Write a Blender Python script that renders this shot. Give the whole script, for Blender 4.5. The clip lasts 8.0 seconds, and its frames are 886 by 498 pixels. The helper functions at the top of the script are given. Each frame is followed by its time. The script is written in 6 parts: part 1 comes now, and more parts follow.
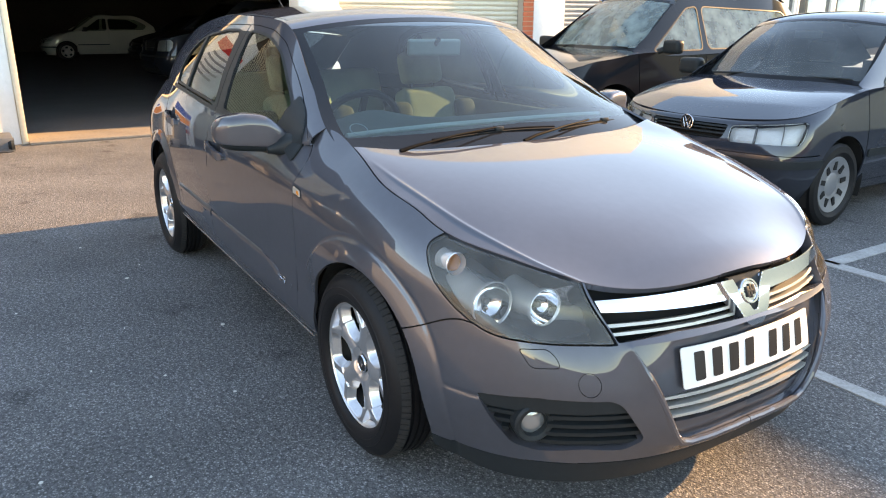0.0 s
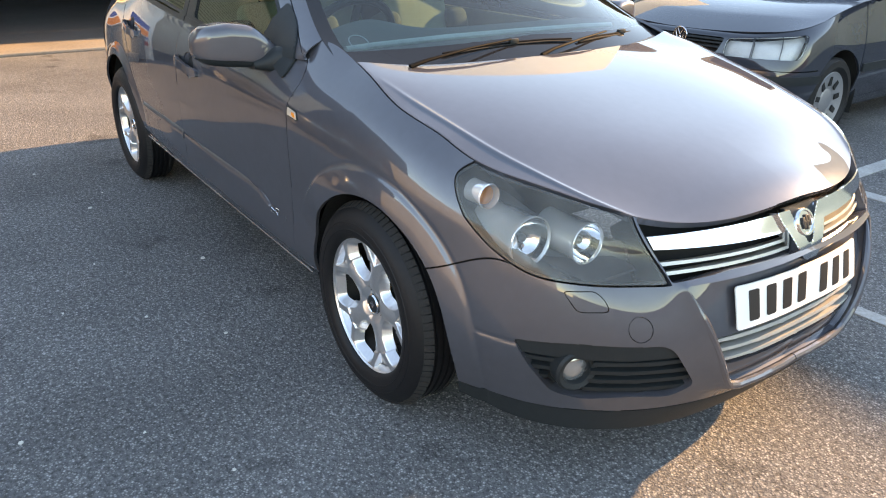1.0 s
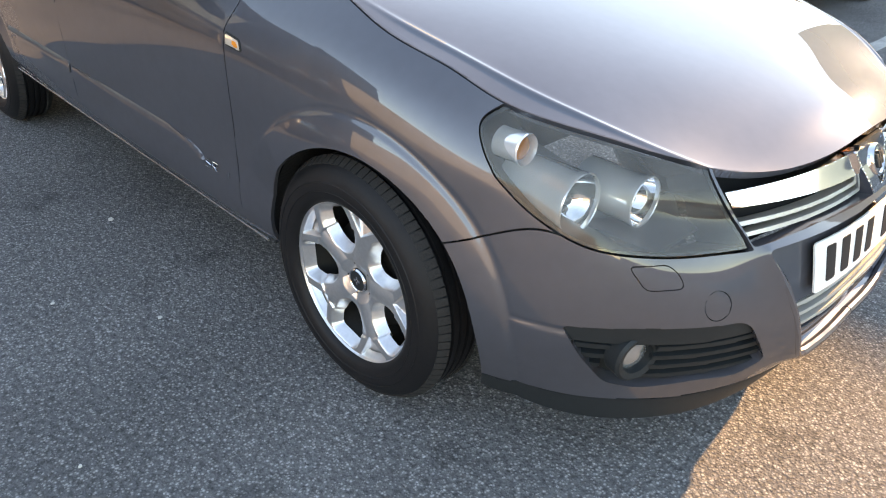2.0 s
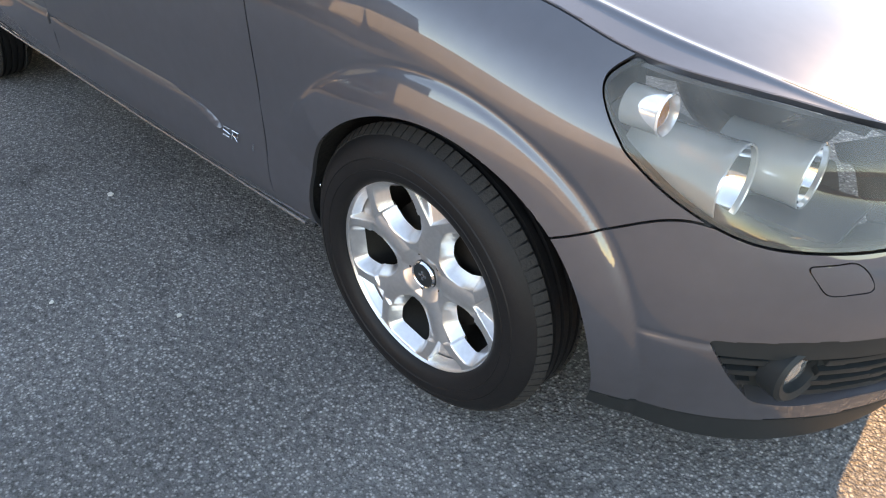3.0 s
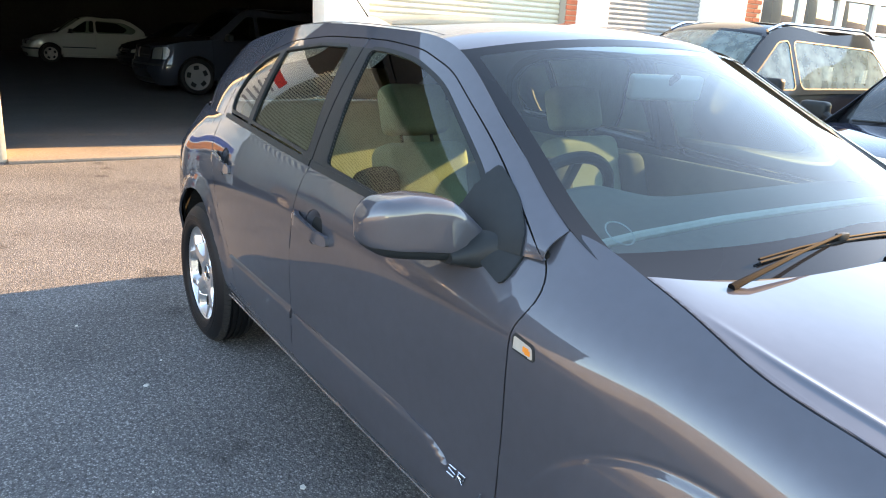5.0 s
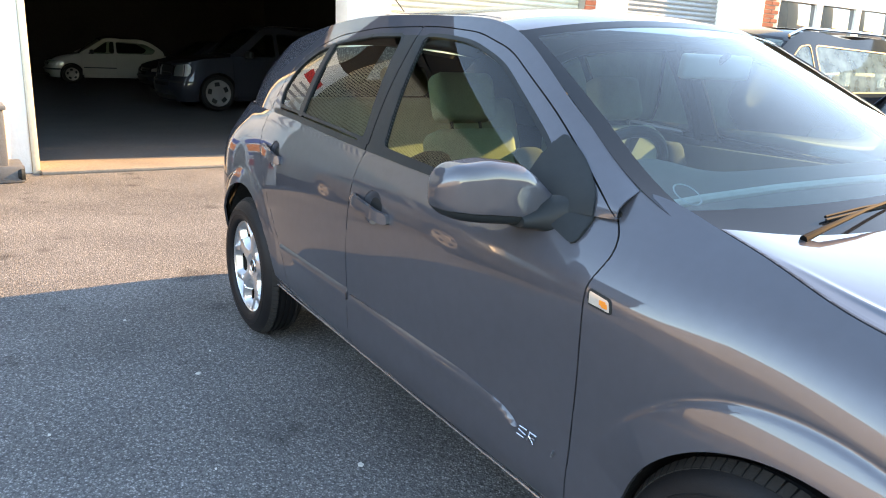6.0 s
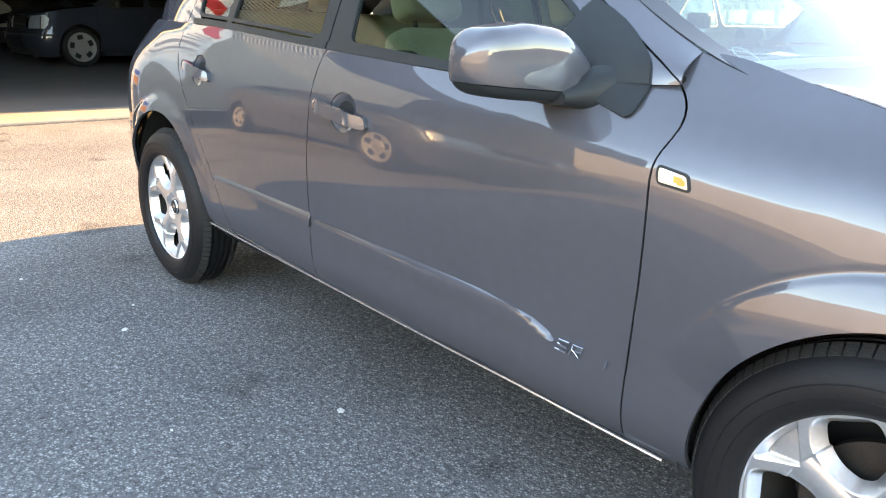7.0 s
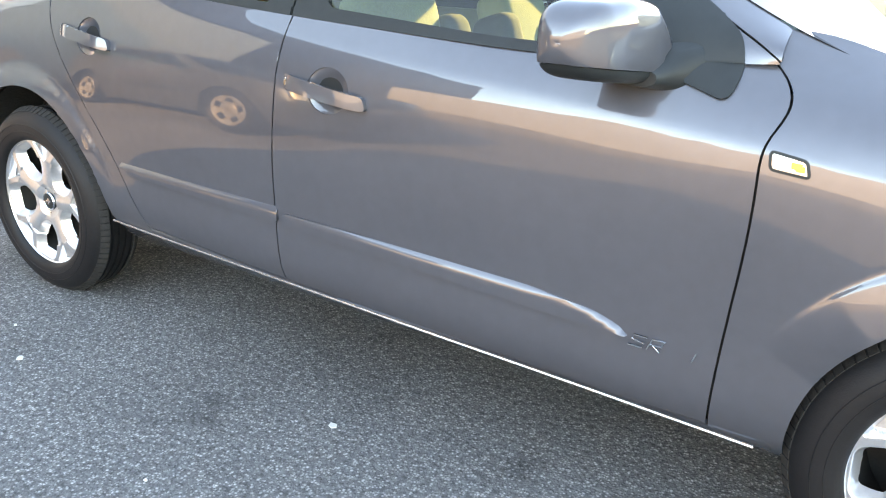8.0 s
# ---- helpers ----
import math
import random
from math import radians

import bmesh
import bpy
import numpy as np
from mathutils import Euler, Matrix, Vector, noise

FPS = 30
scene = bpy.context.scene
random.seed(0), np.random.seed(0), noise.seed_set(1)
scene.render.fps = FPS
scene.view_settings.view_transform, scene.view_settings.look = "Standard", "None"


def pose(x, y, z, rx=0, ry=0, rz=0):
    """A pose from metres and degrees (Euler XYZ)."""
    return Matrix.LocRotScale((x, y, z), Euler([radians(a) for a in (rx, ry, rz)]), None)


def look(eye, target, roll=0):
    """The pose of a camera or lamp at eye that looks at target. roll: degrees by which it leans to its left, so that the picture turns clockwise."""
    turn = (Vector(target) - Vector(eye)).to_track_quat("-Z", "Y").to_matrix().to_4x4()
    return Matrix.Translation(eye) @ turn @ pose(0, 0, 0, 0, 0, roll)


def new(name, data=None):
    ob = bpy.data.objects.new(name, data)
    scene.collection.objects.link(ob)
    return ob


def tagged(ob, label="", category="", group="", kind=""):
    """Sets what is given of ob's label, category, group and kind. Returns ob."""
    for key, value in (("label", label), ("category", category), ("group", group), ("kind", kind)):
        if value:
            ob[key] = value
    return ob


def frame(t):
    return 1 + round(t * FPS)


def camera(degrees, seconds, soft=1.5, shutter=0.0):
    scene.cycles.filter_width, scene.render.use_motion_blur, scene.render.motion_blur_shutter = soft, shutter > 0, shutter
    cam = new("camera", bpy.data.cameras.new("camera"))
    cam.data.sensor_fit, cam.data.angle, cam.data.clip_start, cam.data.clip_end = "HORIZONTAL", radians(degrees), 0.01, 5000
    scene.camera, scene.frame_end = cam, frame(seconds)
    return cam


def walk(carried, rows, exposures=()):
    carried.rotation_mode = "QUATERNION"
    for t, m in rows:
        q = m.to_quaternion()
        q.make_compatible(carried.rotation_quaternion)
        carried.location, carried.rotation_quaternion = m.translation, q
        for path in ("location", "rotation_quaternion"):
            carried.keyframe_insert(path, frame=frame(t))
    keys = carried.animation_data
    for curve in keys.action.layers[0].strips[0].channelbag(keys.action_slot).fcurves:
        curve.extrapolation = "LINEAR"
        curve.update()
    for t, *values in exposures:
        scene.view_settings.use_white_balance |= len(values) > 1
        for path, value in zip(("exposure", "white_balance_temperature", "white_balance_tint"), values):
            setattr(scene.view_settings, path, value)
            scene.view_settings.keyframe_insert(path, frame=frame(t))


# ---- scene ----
cam = camera(61.7, 8.0, soft=1.1)
PATH = [
    (0, (2.014, -1.758, 1.396), (0.401, -0.736, 0.802), 0.2),
    (0.5, (1.918, -1.856, 1.409), (0.357, -0.809, 0.724), 0.1),
    (1, (1.718, -1.788, 1.358), (0.236, -0.71, 0.557), 0.8),
    (1.2, (1.623, -1.757, 1.345), (0.186, -0.655, 0.495), 1.1),
    (2.5, (0.995, -1.721, 1.246), (-0.132, -0.481, 0.154), 1.1),
    (3, (0.846, -1.617, 1.207), (-0.288, -0.44, 0.054), -0.1),
    (3.5, (0.706, -1.641, 1.318), (-0.575, -0.458, 0.339), -1.0),
    (4, (0.621, -1.673, 1.378), (-0.821, -0.523, 0.606), -0.4),
    (4.5, (0.596, -1.687, 1.387), (-0.939, -0.567, 0.764), 1.6),
    (4.7, (0.595, -1.692, 1.382), (-0.964, -0.586, 0.795), 2.4),
    (5.8, (0.599, -1.821, 1.32), (-1.032, -0.772, 0.828), 3.0),
    (6, (0.599, -1.862, 1.272), (-1.02, -0.801, 0.772), 2.3),
    (6.5, (0.507, -1.937, 1.109), (-1.044, -0.796, 0.569), 1.5),
    (7, (0.252, -1.95, 1.062), (-1.157, -0.659, 0.471), 1.7),
    (7.5, (-0.006, -2.005, 1.072), (-1.217, -0.553, 0.422), 2.1),
    (8, (-0.258, -2.131, 1.077), (-1.23, -0.525, 0.388), 2.8),
]
EXPOSURES = [(0, 2.84, 10700, 15), (1.2, 2.92, 11200, 15), (2.5, 3.08, 12200, 17), (3.0, 3.2, 12300, 17), (3.5, 3.42, 11600, 16), (4.5, 3.24, 10000, 14), (6.0, 3.28, 9900, 13), (7.0, 3.95, 11600, 14), (7.5, 4.08, 12200, 14), (8.0, 4.32, 12500, 14)]
walk(cam, [(t, look(eye, target, roll)) for t, eye, target, roll in PATH], EXPOSURES)

# ---- world, sun and exposure ----
SUN_EL, SUN_AZ = radians(20.0), radians(84.0)      # height, and turn from +x towards +y
world = bpy.data.worlds.new("sky")
scene.world = world
world.use_nodes = True
wn, wl = world.node_tree.nodes, world.node_tree.links
wn.clear()
sky = wn.new("ShaderNodeTexSky")
sky.sky_type, sky.sun_disc = "NISHITA", False
sky.dust_density, sky.ozone_density = 0.05, 3.5
sky.sun_elevation, sky.sun_rotation = SUN_EL, radians(90.0) - SUN_AZ
bg, wo = wn.new("ShaderNodeBackground"), wn.new("ShaderNodeOutputWorld")
bg.inputs["Strength"].default_value = 0.15
wl.new(sky.outputs[0], bg.inputs[0])
wl.new(bg.outputs[0], wo.inputs[0])
sun = new("sun", bpy.data.lights.new("sun", "SUN"))
sun.data.energy, sun.data.angle, sun.data.color = 2.7, radians(0.6), (1.0, 0.70, 0.42)
sun_way = Vector((math.cos(SUN_EL) * math.cos(SUN_AZ), math.cos(SUN_EL) * math.sin(SUN_AZ), math.sin(SUN_EL)))
sun.matrix_world = look((20 * sun_way.x, 20 * sun_way.y, 20 * sun_way.z), (0, 0, 0))


# ---- materials ----
def material(name, color, rough=0.5, metal=0.0, coat=0.0, bump=0.0, scale=40.0, vary=0.0, vary_scale=3.0, spec=0.5, transmission=0.0, ior=1.45, detail=6.0, alpha=1.0, rough_vary=0.0):
    m = bpy.data.materials.new(name)
    m.use_nodes = True
    nt = m.node_tree
    b = nt.nodes["Principled BSDF"]
    b.inputs["Base Color"].default_value = (*color, 1)
    b.inputs["Roughness"].default_value = rough
    b.inputs["Metallic"].default_value = metal
    b.inputs["Coat Weight"].default_value = coat
    b.inputs["Coat Roughness"].default_value = 0.03
    b.inputs["Specular IOR Level"].default_value = spec
    b.inputs["Transmission Weight"].default_value = transmission
    b.inputs["IOR"].default_value = ior
    tc = nt.nodes.new("ShaderNodeTexCoord")

    def noise_tex(sc):
        n = nt.nodes.new("ShaderNodeTexNoise")
        n.inputs["Scale"].default_value, n.inputs["Detail"].default_value = sc, detail
        nt.links.new(tc.outputs["Object"], n.inputs["Vector"])
        return n
    if vary:
        n1, n2 = noise_tex(vary_scale), noise_tex(vary_scale * 13)
        mix = nt.nodes.new("ShaderNodeMath")
        mix.operation = "ADD"
        nt.links.new(n1.outputs[0], mix.inputs[0])
        nt.links.new(n2.outputs[0], mix.inputs[1])
        r = nt.nodes.new("ShaderNodeMapRange")
        r.inputs["From Min"].default_value, r.inputs["From Max"].default_value = 0.6, 1.4
        r.inputs["To Min"].default_value, r.inputs["To Max"].default_value = 1 - vary, 1 + vary
        nt.links.new(mix.outputs[0], r.inputs["Value"])
        v = nt.nodes.new("ShaderNodeVectorMath")
        v.operation = "SCALE"
        v.inputs[0].default_value = color
        nt.links.new(r.outputs[0], v.inputs["Scale"])
        nt.links.new(v.outputs[0], b.inputs["Base Color"])
        if rough_vary:
            r2 = nt.nodes.new("ShaderNodeMapRange")
            r2.inputs["From Min"].default_value, r2.inputs["From Max"].default_value = 0.7, 1.3
            r2.inputs["To Min"].default_value, r2.inputs["To Max"].default_value = max(rough - rough_vary, 0.02), min(rough + rough_vary, 1)
            nt.links.new(mix.outputs[0], r2.inputs["Value"])
            nt.links.new(r2.outputs[0], b.inputs["Roughness"])
    if bump:
        n = noise_tex(scale)
        bp = nt.nodes.new("ShaderNodeBump")
        bp.inputs["Strength"].default_value, bp.inputs["Distance"].default_value = bump, 0.6 / scale
        nt.links.new(n.outputs[0], bp.inputs["Height"])
        nt.links.new(bp.outputs[0], b.inputs["Normal"])
    return m


def clear_glass(name, tint, reflect=1.0, rough=0.0, haze=0.0, haze_color=(0.8, 0.8, 0.76), drops=0.0):
    """Thin window glass: tinted see-through mixed with a mirror by Fresnel."""
    m = bpy.data.materials.new(name)
    m.use_nodes = True
    nt = m.node_tree
    nt.nodes.clear()
    out, mixer = nt.nodes.new("ShaderNodeOutputMaterial"), nt.nodes.new("ShaderNodeMixShader")
    see, gloss, fres = nt.nodes.new("ShaderNodeBsdfTransparent"), nt.nodes.new("ShaderNodeBsdfGlossy"), nt.nodes.new("ShaderNodeFresnel")
    see.inputs[0].default_value = (*tint, 1)
    gloss.inputs["Roughness"].default_value = rough
    fres.inputs["IOR"].default_value = 1.5
    mul = nt.nodes.new("ShaderNodeMath")
    mul.operation = "MULTIPLY"
    mul.use_clamp = True
    mul.inputs[1].default_value = reflect
    nt.links.new(fres.outputs[0], mul.inputs[0])
    nt.links.new(mul.outputs[0], mixer.inputs[0])
    if haze:
        dull, blend, tc, nz, rg = (nt.nodes.new(k) for k in ("ShaderNodeBsdfDiffuse", "ShaderNodeMixShader", "ShaderNodeTexCoord", "ShaderNodeTexNoise", "ShaderNodeMapRange"))
        dull.inputs[0].default_value = (*haze_color, 1)
        nz.inputs["Scale"].default_value, nz.inputs["Detail"].default_value = drops or 14.0, 5.0
        rg.inputs["From Min"].default_value, rg.inputs["From Max"].default_value = 0.3, 0.7
        rg.inputs["To Min"].default_value, rg.inputs["To Max"].default_value = haze * 0.5, min(haze * 1.5, 1.0)
        nt.links.new(tc.outputs["Object"], nz.inputs["Vector"])
        nt.links.new(nz.outputs[0], rg.inputs["Value"])
        nt.links.new(rg.outputs[0], blend.inputs[0])
        nt.links.new(see.outputs[0], blend.inputs[1])
        nt.links.new(dull.outputs[0], blend.inputs[2])
        nt.links.new(blend.outputs[0], mixer.inputs[1])
    else:
        nt.links.new(see.outputs[0], mixer.inputs[1])
    nt.links.new(gloss.outputs[0], mixer.inputs[2])
    nt.links.new(mixer.outputs[0], out.inputs[0])
    return m


def car_paint(name, color, metal=0.45, rough=0.38, coat_ior=1.60):
    """Metallic flake under a clear coat, with a faint film of dust."""
    m = material(name, color, rough=rough, metal=metal, coat=1.0, vary=0.06, vary_scale=2.5, detail=3.0)
    p = m.node_tree.nodes["Principled BSDF"].inputs
    p["Coat IOR"].default_value, p["Coat Roughness"].default_value = coat_ior, 0.015
    p["Specular IOR Level"].default_value = 0.0
    p["Specular Tint"].default_value = (0.30, 0.32, 0.38, 1)
    return m


PAINT = car_paint("grey_metallic_paint", (0.082, 0.085, 0.099))
BLACK = material("black_plastic", (0.018, 0.022, 0.024), rough=0.45, bump=0.15, scale=700, vary=0.15, spec=0.22)
# near-black colour for the shade in openings and gaps, also wiper rubber
VOID = material("shade_and_rubber_black", (0.008, 0.008, 0.008), rough=0.9)
CHROME = material("chrome", (0.75, 0.76, 0.78), rough=0.08, metal=1.0)
ALLOY = material("silver_alloy", (0.66, 0.66, 0.67), rough=0.28, metal=0.85, coat=0.2, vary=0.1, vary_scale=9)
RUBBER = material("tyre_rubber", (0.008, 0.008, 0.009), spec=0.3, rough=0.55, bump=0.2, scale=250, vary=0.25, vary_scale=8)
GLASS = clear_glass("window_glass", (0.64, 0.78, 0.66))
# faint teal haze: dust on the screen plus painted-in sky reflection
SCREEN = clear_glass("screen_glass", (0.60, 0.80, 0.82), haze=0.014, haze_color=(0.7, 0.84, 0.82), drops=3.0)
LENS = clear_glass("lamp_lens", (0.9, 0.9, 0.88))
WHITE_PLATE = material("plate_white", (0.75, 0.75, 0.73), rough=0.35)
SEAT = material("beige_cloth", (0.27, 0.27, 0.21), rough=0.95, bump=0.5, scale=260, vary=0.15, vary_scale=12)
DASH = material("dash_plastic", (0.16, 0.16, 0.14), rough=0.8, bump=0.3, scale=400, vary=0.1)
AMBER = material("amber_bulb", (0.75, 0.22, 0.03), rough=0.2, coat=1.0)

# ---- asphalt ----
def asphalt(name):
    m = bpy.data.materials.new(name)
    m.use_nodes = True
    nt = m.node_tree
    b = nt.nodes["Principled BSDF"]
    b.inputs["Roughness"].default_value = 0.9
    b.inputs["Specular IOR Level"].default_value = 0.12
    tc = nt.nodes.new("ShaderNodeTexCoord")

    def tex(kind, sc, **kw):
        n = nt.nodes.new(kind)
        n.inputs["Scale"].default_value = sc
        for k, v in kw.items():
            n.inputs[k].default_value = v
        nt.links.new(tc.outputs["Object"], n.inputs["Vector"])
        return n
    stones = tex("ShaderNodeTexVoronoi", 135.0, Randomness=1.0)
    grit = tex("ShaderNodeTexNoise", 260.0, Detail=4.0)
    patch = tex("ShaderNodeTexNoise", 0.9, Detail=5.0)
    stain = tex("ShaderNodeTexNoise", 3.2, Detail=3.0)
    ramp = nt.nodes.new("ShaderNodeValToRGB")
    e = ramp.color_ramp.elements
    e[0].position, e[0].color = 0.20, (0.335, 0.330, 0.322, 1)
    e[1].position, e[1].color = 0.66, (0.120, 0.120, 0.121, 1)
    sep = nt.nodes.new("ShaderNodeSeparateColor")
    nt.links.new(stones.outputs["Color"], sep.inputs[0])
    tone = nt.nodes.new("ShaderNodeMath")
    tone.operation = "MULTIPLY_ADD"
    tone.inputs[1].default_value, tone.inputs[2].default_value = 0.55, -0.22
    nt.links.new(sep.outputs[0], tone.inputs[0])
    mixd = nt.nodes.new("ShaderNodeMath")
    mixd.operation = "ADD"
    nt.links.new(stones.outputs["Distance"], mixd.inputs[0])
    nt.links.new(tone.outputs[0], mixd.inputs[1])
    mixg = nt.nodes.new("ShaderNodeMath")
    mixg.operation = "MULTIPLY_ADD"
    mixg.inputs[1].default_value = 0.35
    nt.links.new(grit.outputs[0], mixg.inputs[0])
    nt.links.new(mixd.outputs[0], mixg.inputs[2])
    nt.links.new(mixg.outputs[0], ramp.inputs[0])
    m1 = nt.nodes.new("ShaderNodeMapRange")
    m1.inputs["From Min"].default_value, m1.inputs["From Max"].default_value = 0.3, 0.7
    m1.inputs["To Min"].default_value, m1.inputs["To Max"].default_value = 0.75, 1.2
    nt.links.new(patch.outputs[0], m1.inputs["Value"])
    m2 = nt.nodes.new("ShaderNodeMapRange")
    m2.inputs["From Min"].default_value, m2.inputs["From Max"].default_value = 0.62, 0.72
    m2.inputs["To Min"].default_value, m2.inputs["To Max"].default_value = 1.0, 0.62
    nt.links.new(stain.outputs[0], m2.inputs["Value"])
    clump = tex("ShaderNodeTexNoise", 62.0, Detail=3.0, Roughness=0.65)
    m3 = nt.nodes.new("ShaderNodeMapRange")
    m3.inputs["From Min"].default_value, m3.inputs["From Max"].default_value = 0.34, 0.66
    m3.inputs["To Min"].default_value, m3.inputs["To Max"].default_value = 0.62, 1.42
    nt.links.new(clump.outputs[0], m3.inputs["Value"])
    mm = nt.nodes.new("ShaderNodeMath")
    mm.operation = "MULTIPLY"
    nt.links.new(m1.outputs[0], mm.inputs[0])
    nt.links.new(m2.outputs[0], mm.inputs[1])
    m12 = mm
    mm = nt.nodes.new("ShaderNodeMath")
    mm.operation = "MULTIPLY"
    nt.links.new(m12.outputs[0], mm.inputs[0])
    nt.links.new(m3.outputs[0], mm.inputs[1])
    sc = nt.nodes.new("ShaderNodeVectorMath")
    sc.operation = "SCALE"
    nt.links.new(ramp.outputs[0], sc.inputs[0])
    nt.links.new(mm.outputs[0], sc.inputs["Scale"])
    nt.links.new(sc.outputs[0], b.inputs["Base Color"])
    add = nt.nodes.new("ShaderNodeMath")
    add.operation = "MULTIPLY_ADD"
    add.inputs[1].default_value = -1.0
    nt.links.new(stones.outputs["Distance"], add.inputs[0])
    nt.links.new(grit.outputs[0], add.inputs[2])
    bp = nt.nodes.new("ShaderNodeBump")
    bp.inputs["Strength"].default_value, bp.inputs["Distance"].default_value = 0.9, 0.004
    nt.links.new(add.outputs[0], bp.inputs["Height"])
    nt.links.new(bp.outputs[0], b.inputs["Normal"])
    return m


ASPHALT = asphalt("asphalt")
PAINT_LINE = material("worn_road_paint", (0.33, 0.33, 0.32), rough=0.85, bump=0.6, scale=120, vary=0.35, vary_scale=6)
WHITE_WALL = material("white_painted_render", (0.78, 0.78, 0.76), rough=0.7, bump=0.2, scale=30, vary=0.06, vary_scale=1.2)
CREAM = material("cream_painted_steel", (0.62, 0.56, 0.44), rough=0.6, vary=0.12, vary_scale=2)
SHUTTER = material("cream_shutter_steel", (0.60, 0.56, 0.46), rough=0.45, vary=0.08, vary_scale=1.5)
BRICK = material("red_brick", (0.30, 0.085, 0.05), rough=0.9, bump=0.5, scale=60, vary=0.3, vary_scale=5)
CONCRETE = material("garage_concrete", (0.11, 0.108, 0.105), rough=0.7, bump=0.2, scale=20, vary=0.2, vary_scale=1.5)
KERB = material("sill_concrete", (0.24, 0.205, 0.165), rough=0.85, bump=0.4, scale=40, vary=0.2, vary_scale=2)
# near-black colour carries the shade inside the garage and between cladding ribs
DARK_WALL = material("shade_dark_wall", (0.03, 0.028, 0.028), rough=0.9, vary=0.3, vary_scale=0.7)


# ---- geometry helpers ----
def part(name, bm, mat, parent=None, label="", smooth=True):
    me = bpy.data.meshes.new(name)
    bmesh.ops.recalc_face_normals(bm, faces=bm.faces)
    bm.to_mesh(me)
    bm.free()
    for p in me.polygons:
        p.use_smooth = smooth
    me.materials.append(mat)
    ob = new(name, me)
    if parent:
        ob.parent = parent
    if smooth:
        me.set_sharp_from_angle(angle=radians(35))
    return tagged(ob, label=label)


def thing(name, label, category, group="", at=None, kind=""):
    ob = new(name)
    ob.empty_display_size = 0.1
    if at is not None:
        ob.matrix_world = at
    return tagged(ob, label, category, group, kind)


def box(bm, x0, x1, y0, y1, z0, z1, bevel=0.0, m=None):
    made = bmesh.ops.create_cube(bm, size=1.0)["verts"]
    for v in made:
        v.co = Vector(((x0 + x1) / 2 + v.co.x * (x1 - x0), (y0 + y1) / 2 + v.co.y * (y1 - y0), (z0 + z1) / 2 + v.co.z * (z1 - z0)))
        if m is not None:
            v.co = m @ v.co
    if bevel:
        edges = list({e for v in made for e in v.link_edges})
        bmesh.ops.bevel(bm, geom=edges, offset=bevel, segments=2, profile=0.6, affect="EDGES")
    return bm


def boxed(name, x0, x1, y0, y1, z0, z1, mat, parent=None, label="", bevel=0.004, m=None):
    return part(name, box(bmesh.new(), x0, x1, y0, y1, z0, z1, bevel, m), mat, parent, label)


def spline(knots, vals, t):
    """Natural cubic spline through vals (first axis) at the knots."""
    k, y, t = np.asarray(knots, float), np.asarray(vals, float), np.asarray(t, float)
    n, h = len(k), np.diff(np.asarray(knots, float))
    a, rhs = np.eye(n), np.zeros_like(y)
    for i in range(1, n - 1):
        a[i, i - 1], a[i, i], a[i, i + 1] = h[i - 1], 2 * (h[i - 1] + h[i]), h[i]
        rhs[i] = 6 * ((y[i + 1] - y[i]) / h[i] - (y[i] - y[i - 1]) / h[i - 1])
    m = np.linalg.solve(a, rhs.reshape(n, -1)).reshape(y.shape)
    i = np.clip(np.searchsorted(k, t) - 1, 0, n - 2)
    ex = (slice(None),) + (None,) * (y.ndim - 1)
    d0, d1, hh = (t - k[i])[ex], (k[i + 1] - t)[ex], h[i][ex]
    return (m[i] * d1**3 + m[i + 1] * d0**3) / (6 * hh) + (y[i] / hh - m[i] * hh / 6) * d1 + (y[i + 1] / hh - m[i + 1] * hh / 6) * d0


def curve_of(points, axis=0):
    """A function through 2D points, by the given axis."""
    p = np.array(sorted(points, key=lambda q: q[axis]), float)
    return lambda t: spline(p[:, axis], p[:, 1 - axis], np.clip(t, p[0, axis] - 0.3, p[-1, axis] + 0.3))


def loop_of(points, steps=10, closed=True, round_all=True):
    """A closed smooth outline through 2D points (Catmull-Rom)."""
    p = np.array(points, float)
    out, n = [], len(p)
    for i in range(n):
        a, b, c, d = p[i - 1], p[i], p[(i + 1) % n], p[(i + 2) % n]
        for s in np.linspace(0, 1, steps, endpoint=False):
            out.append(0.5 * (2 * b + (c - a) * s + (2 * a - 5 * b + 4 * c - d) * s**2 + (3 * b - a - 3 * c + d) * s**3))
    return np.array(out)


def rounded(points, radius=0.03, steps=5):
    """A polygon with rounded corners. A point may carry its own radius."""
    out, n = [], len(points)
    for i in range(n):
        p, q, r = (np.array(points[(i + k) % n][:2], float) for k in (-1, 0, 1))
        rad = points[i][2] if len(points[i]) > 2 else radius
        u, v = p - q, r - q
        lu, lv = np.linalg.norm(u), np.linalg.norm(v)
        d = min(rad, 0.45 * lu, 0.45 * lv)
        a, b = q + u / lu * d, q + v / lv * d
        for s in np.linspace(0, 1, steps):
            out.append((1 - s) ** 2 * a + 2 * s * (1 - s) * q + s**2 * b)
    return np.array(out)


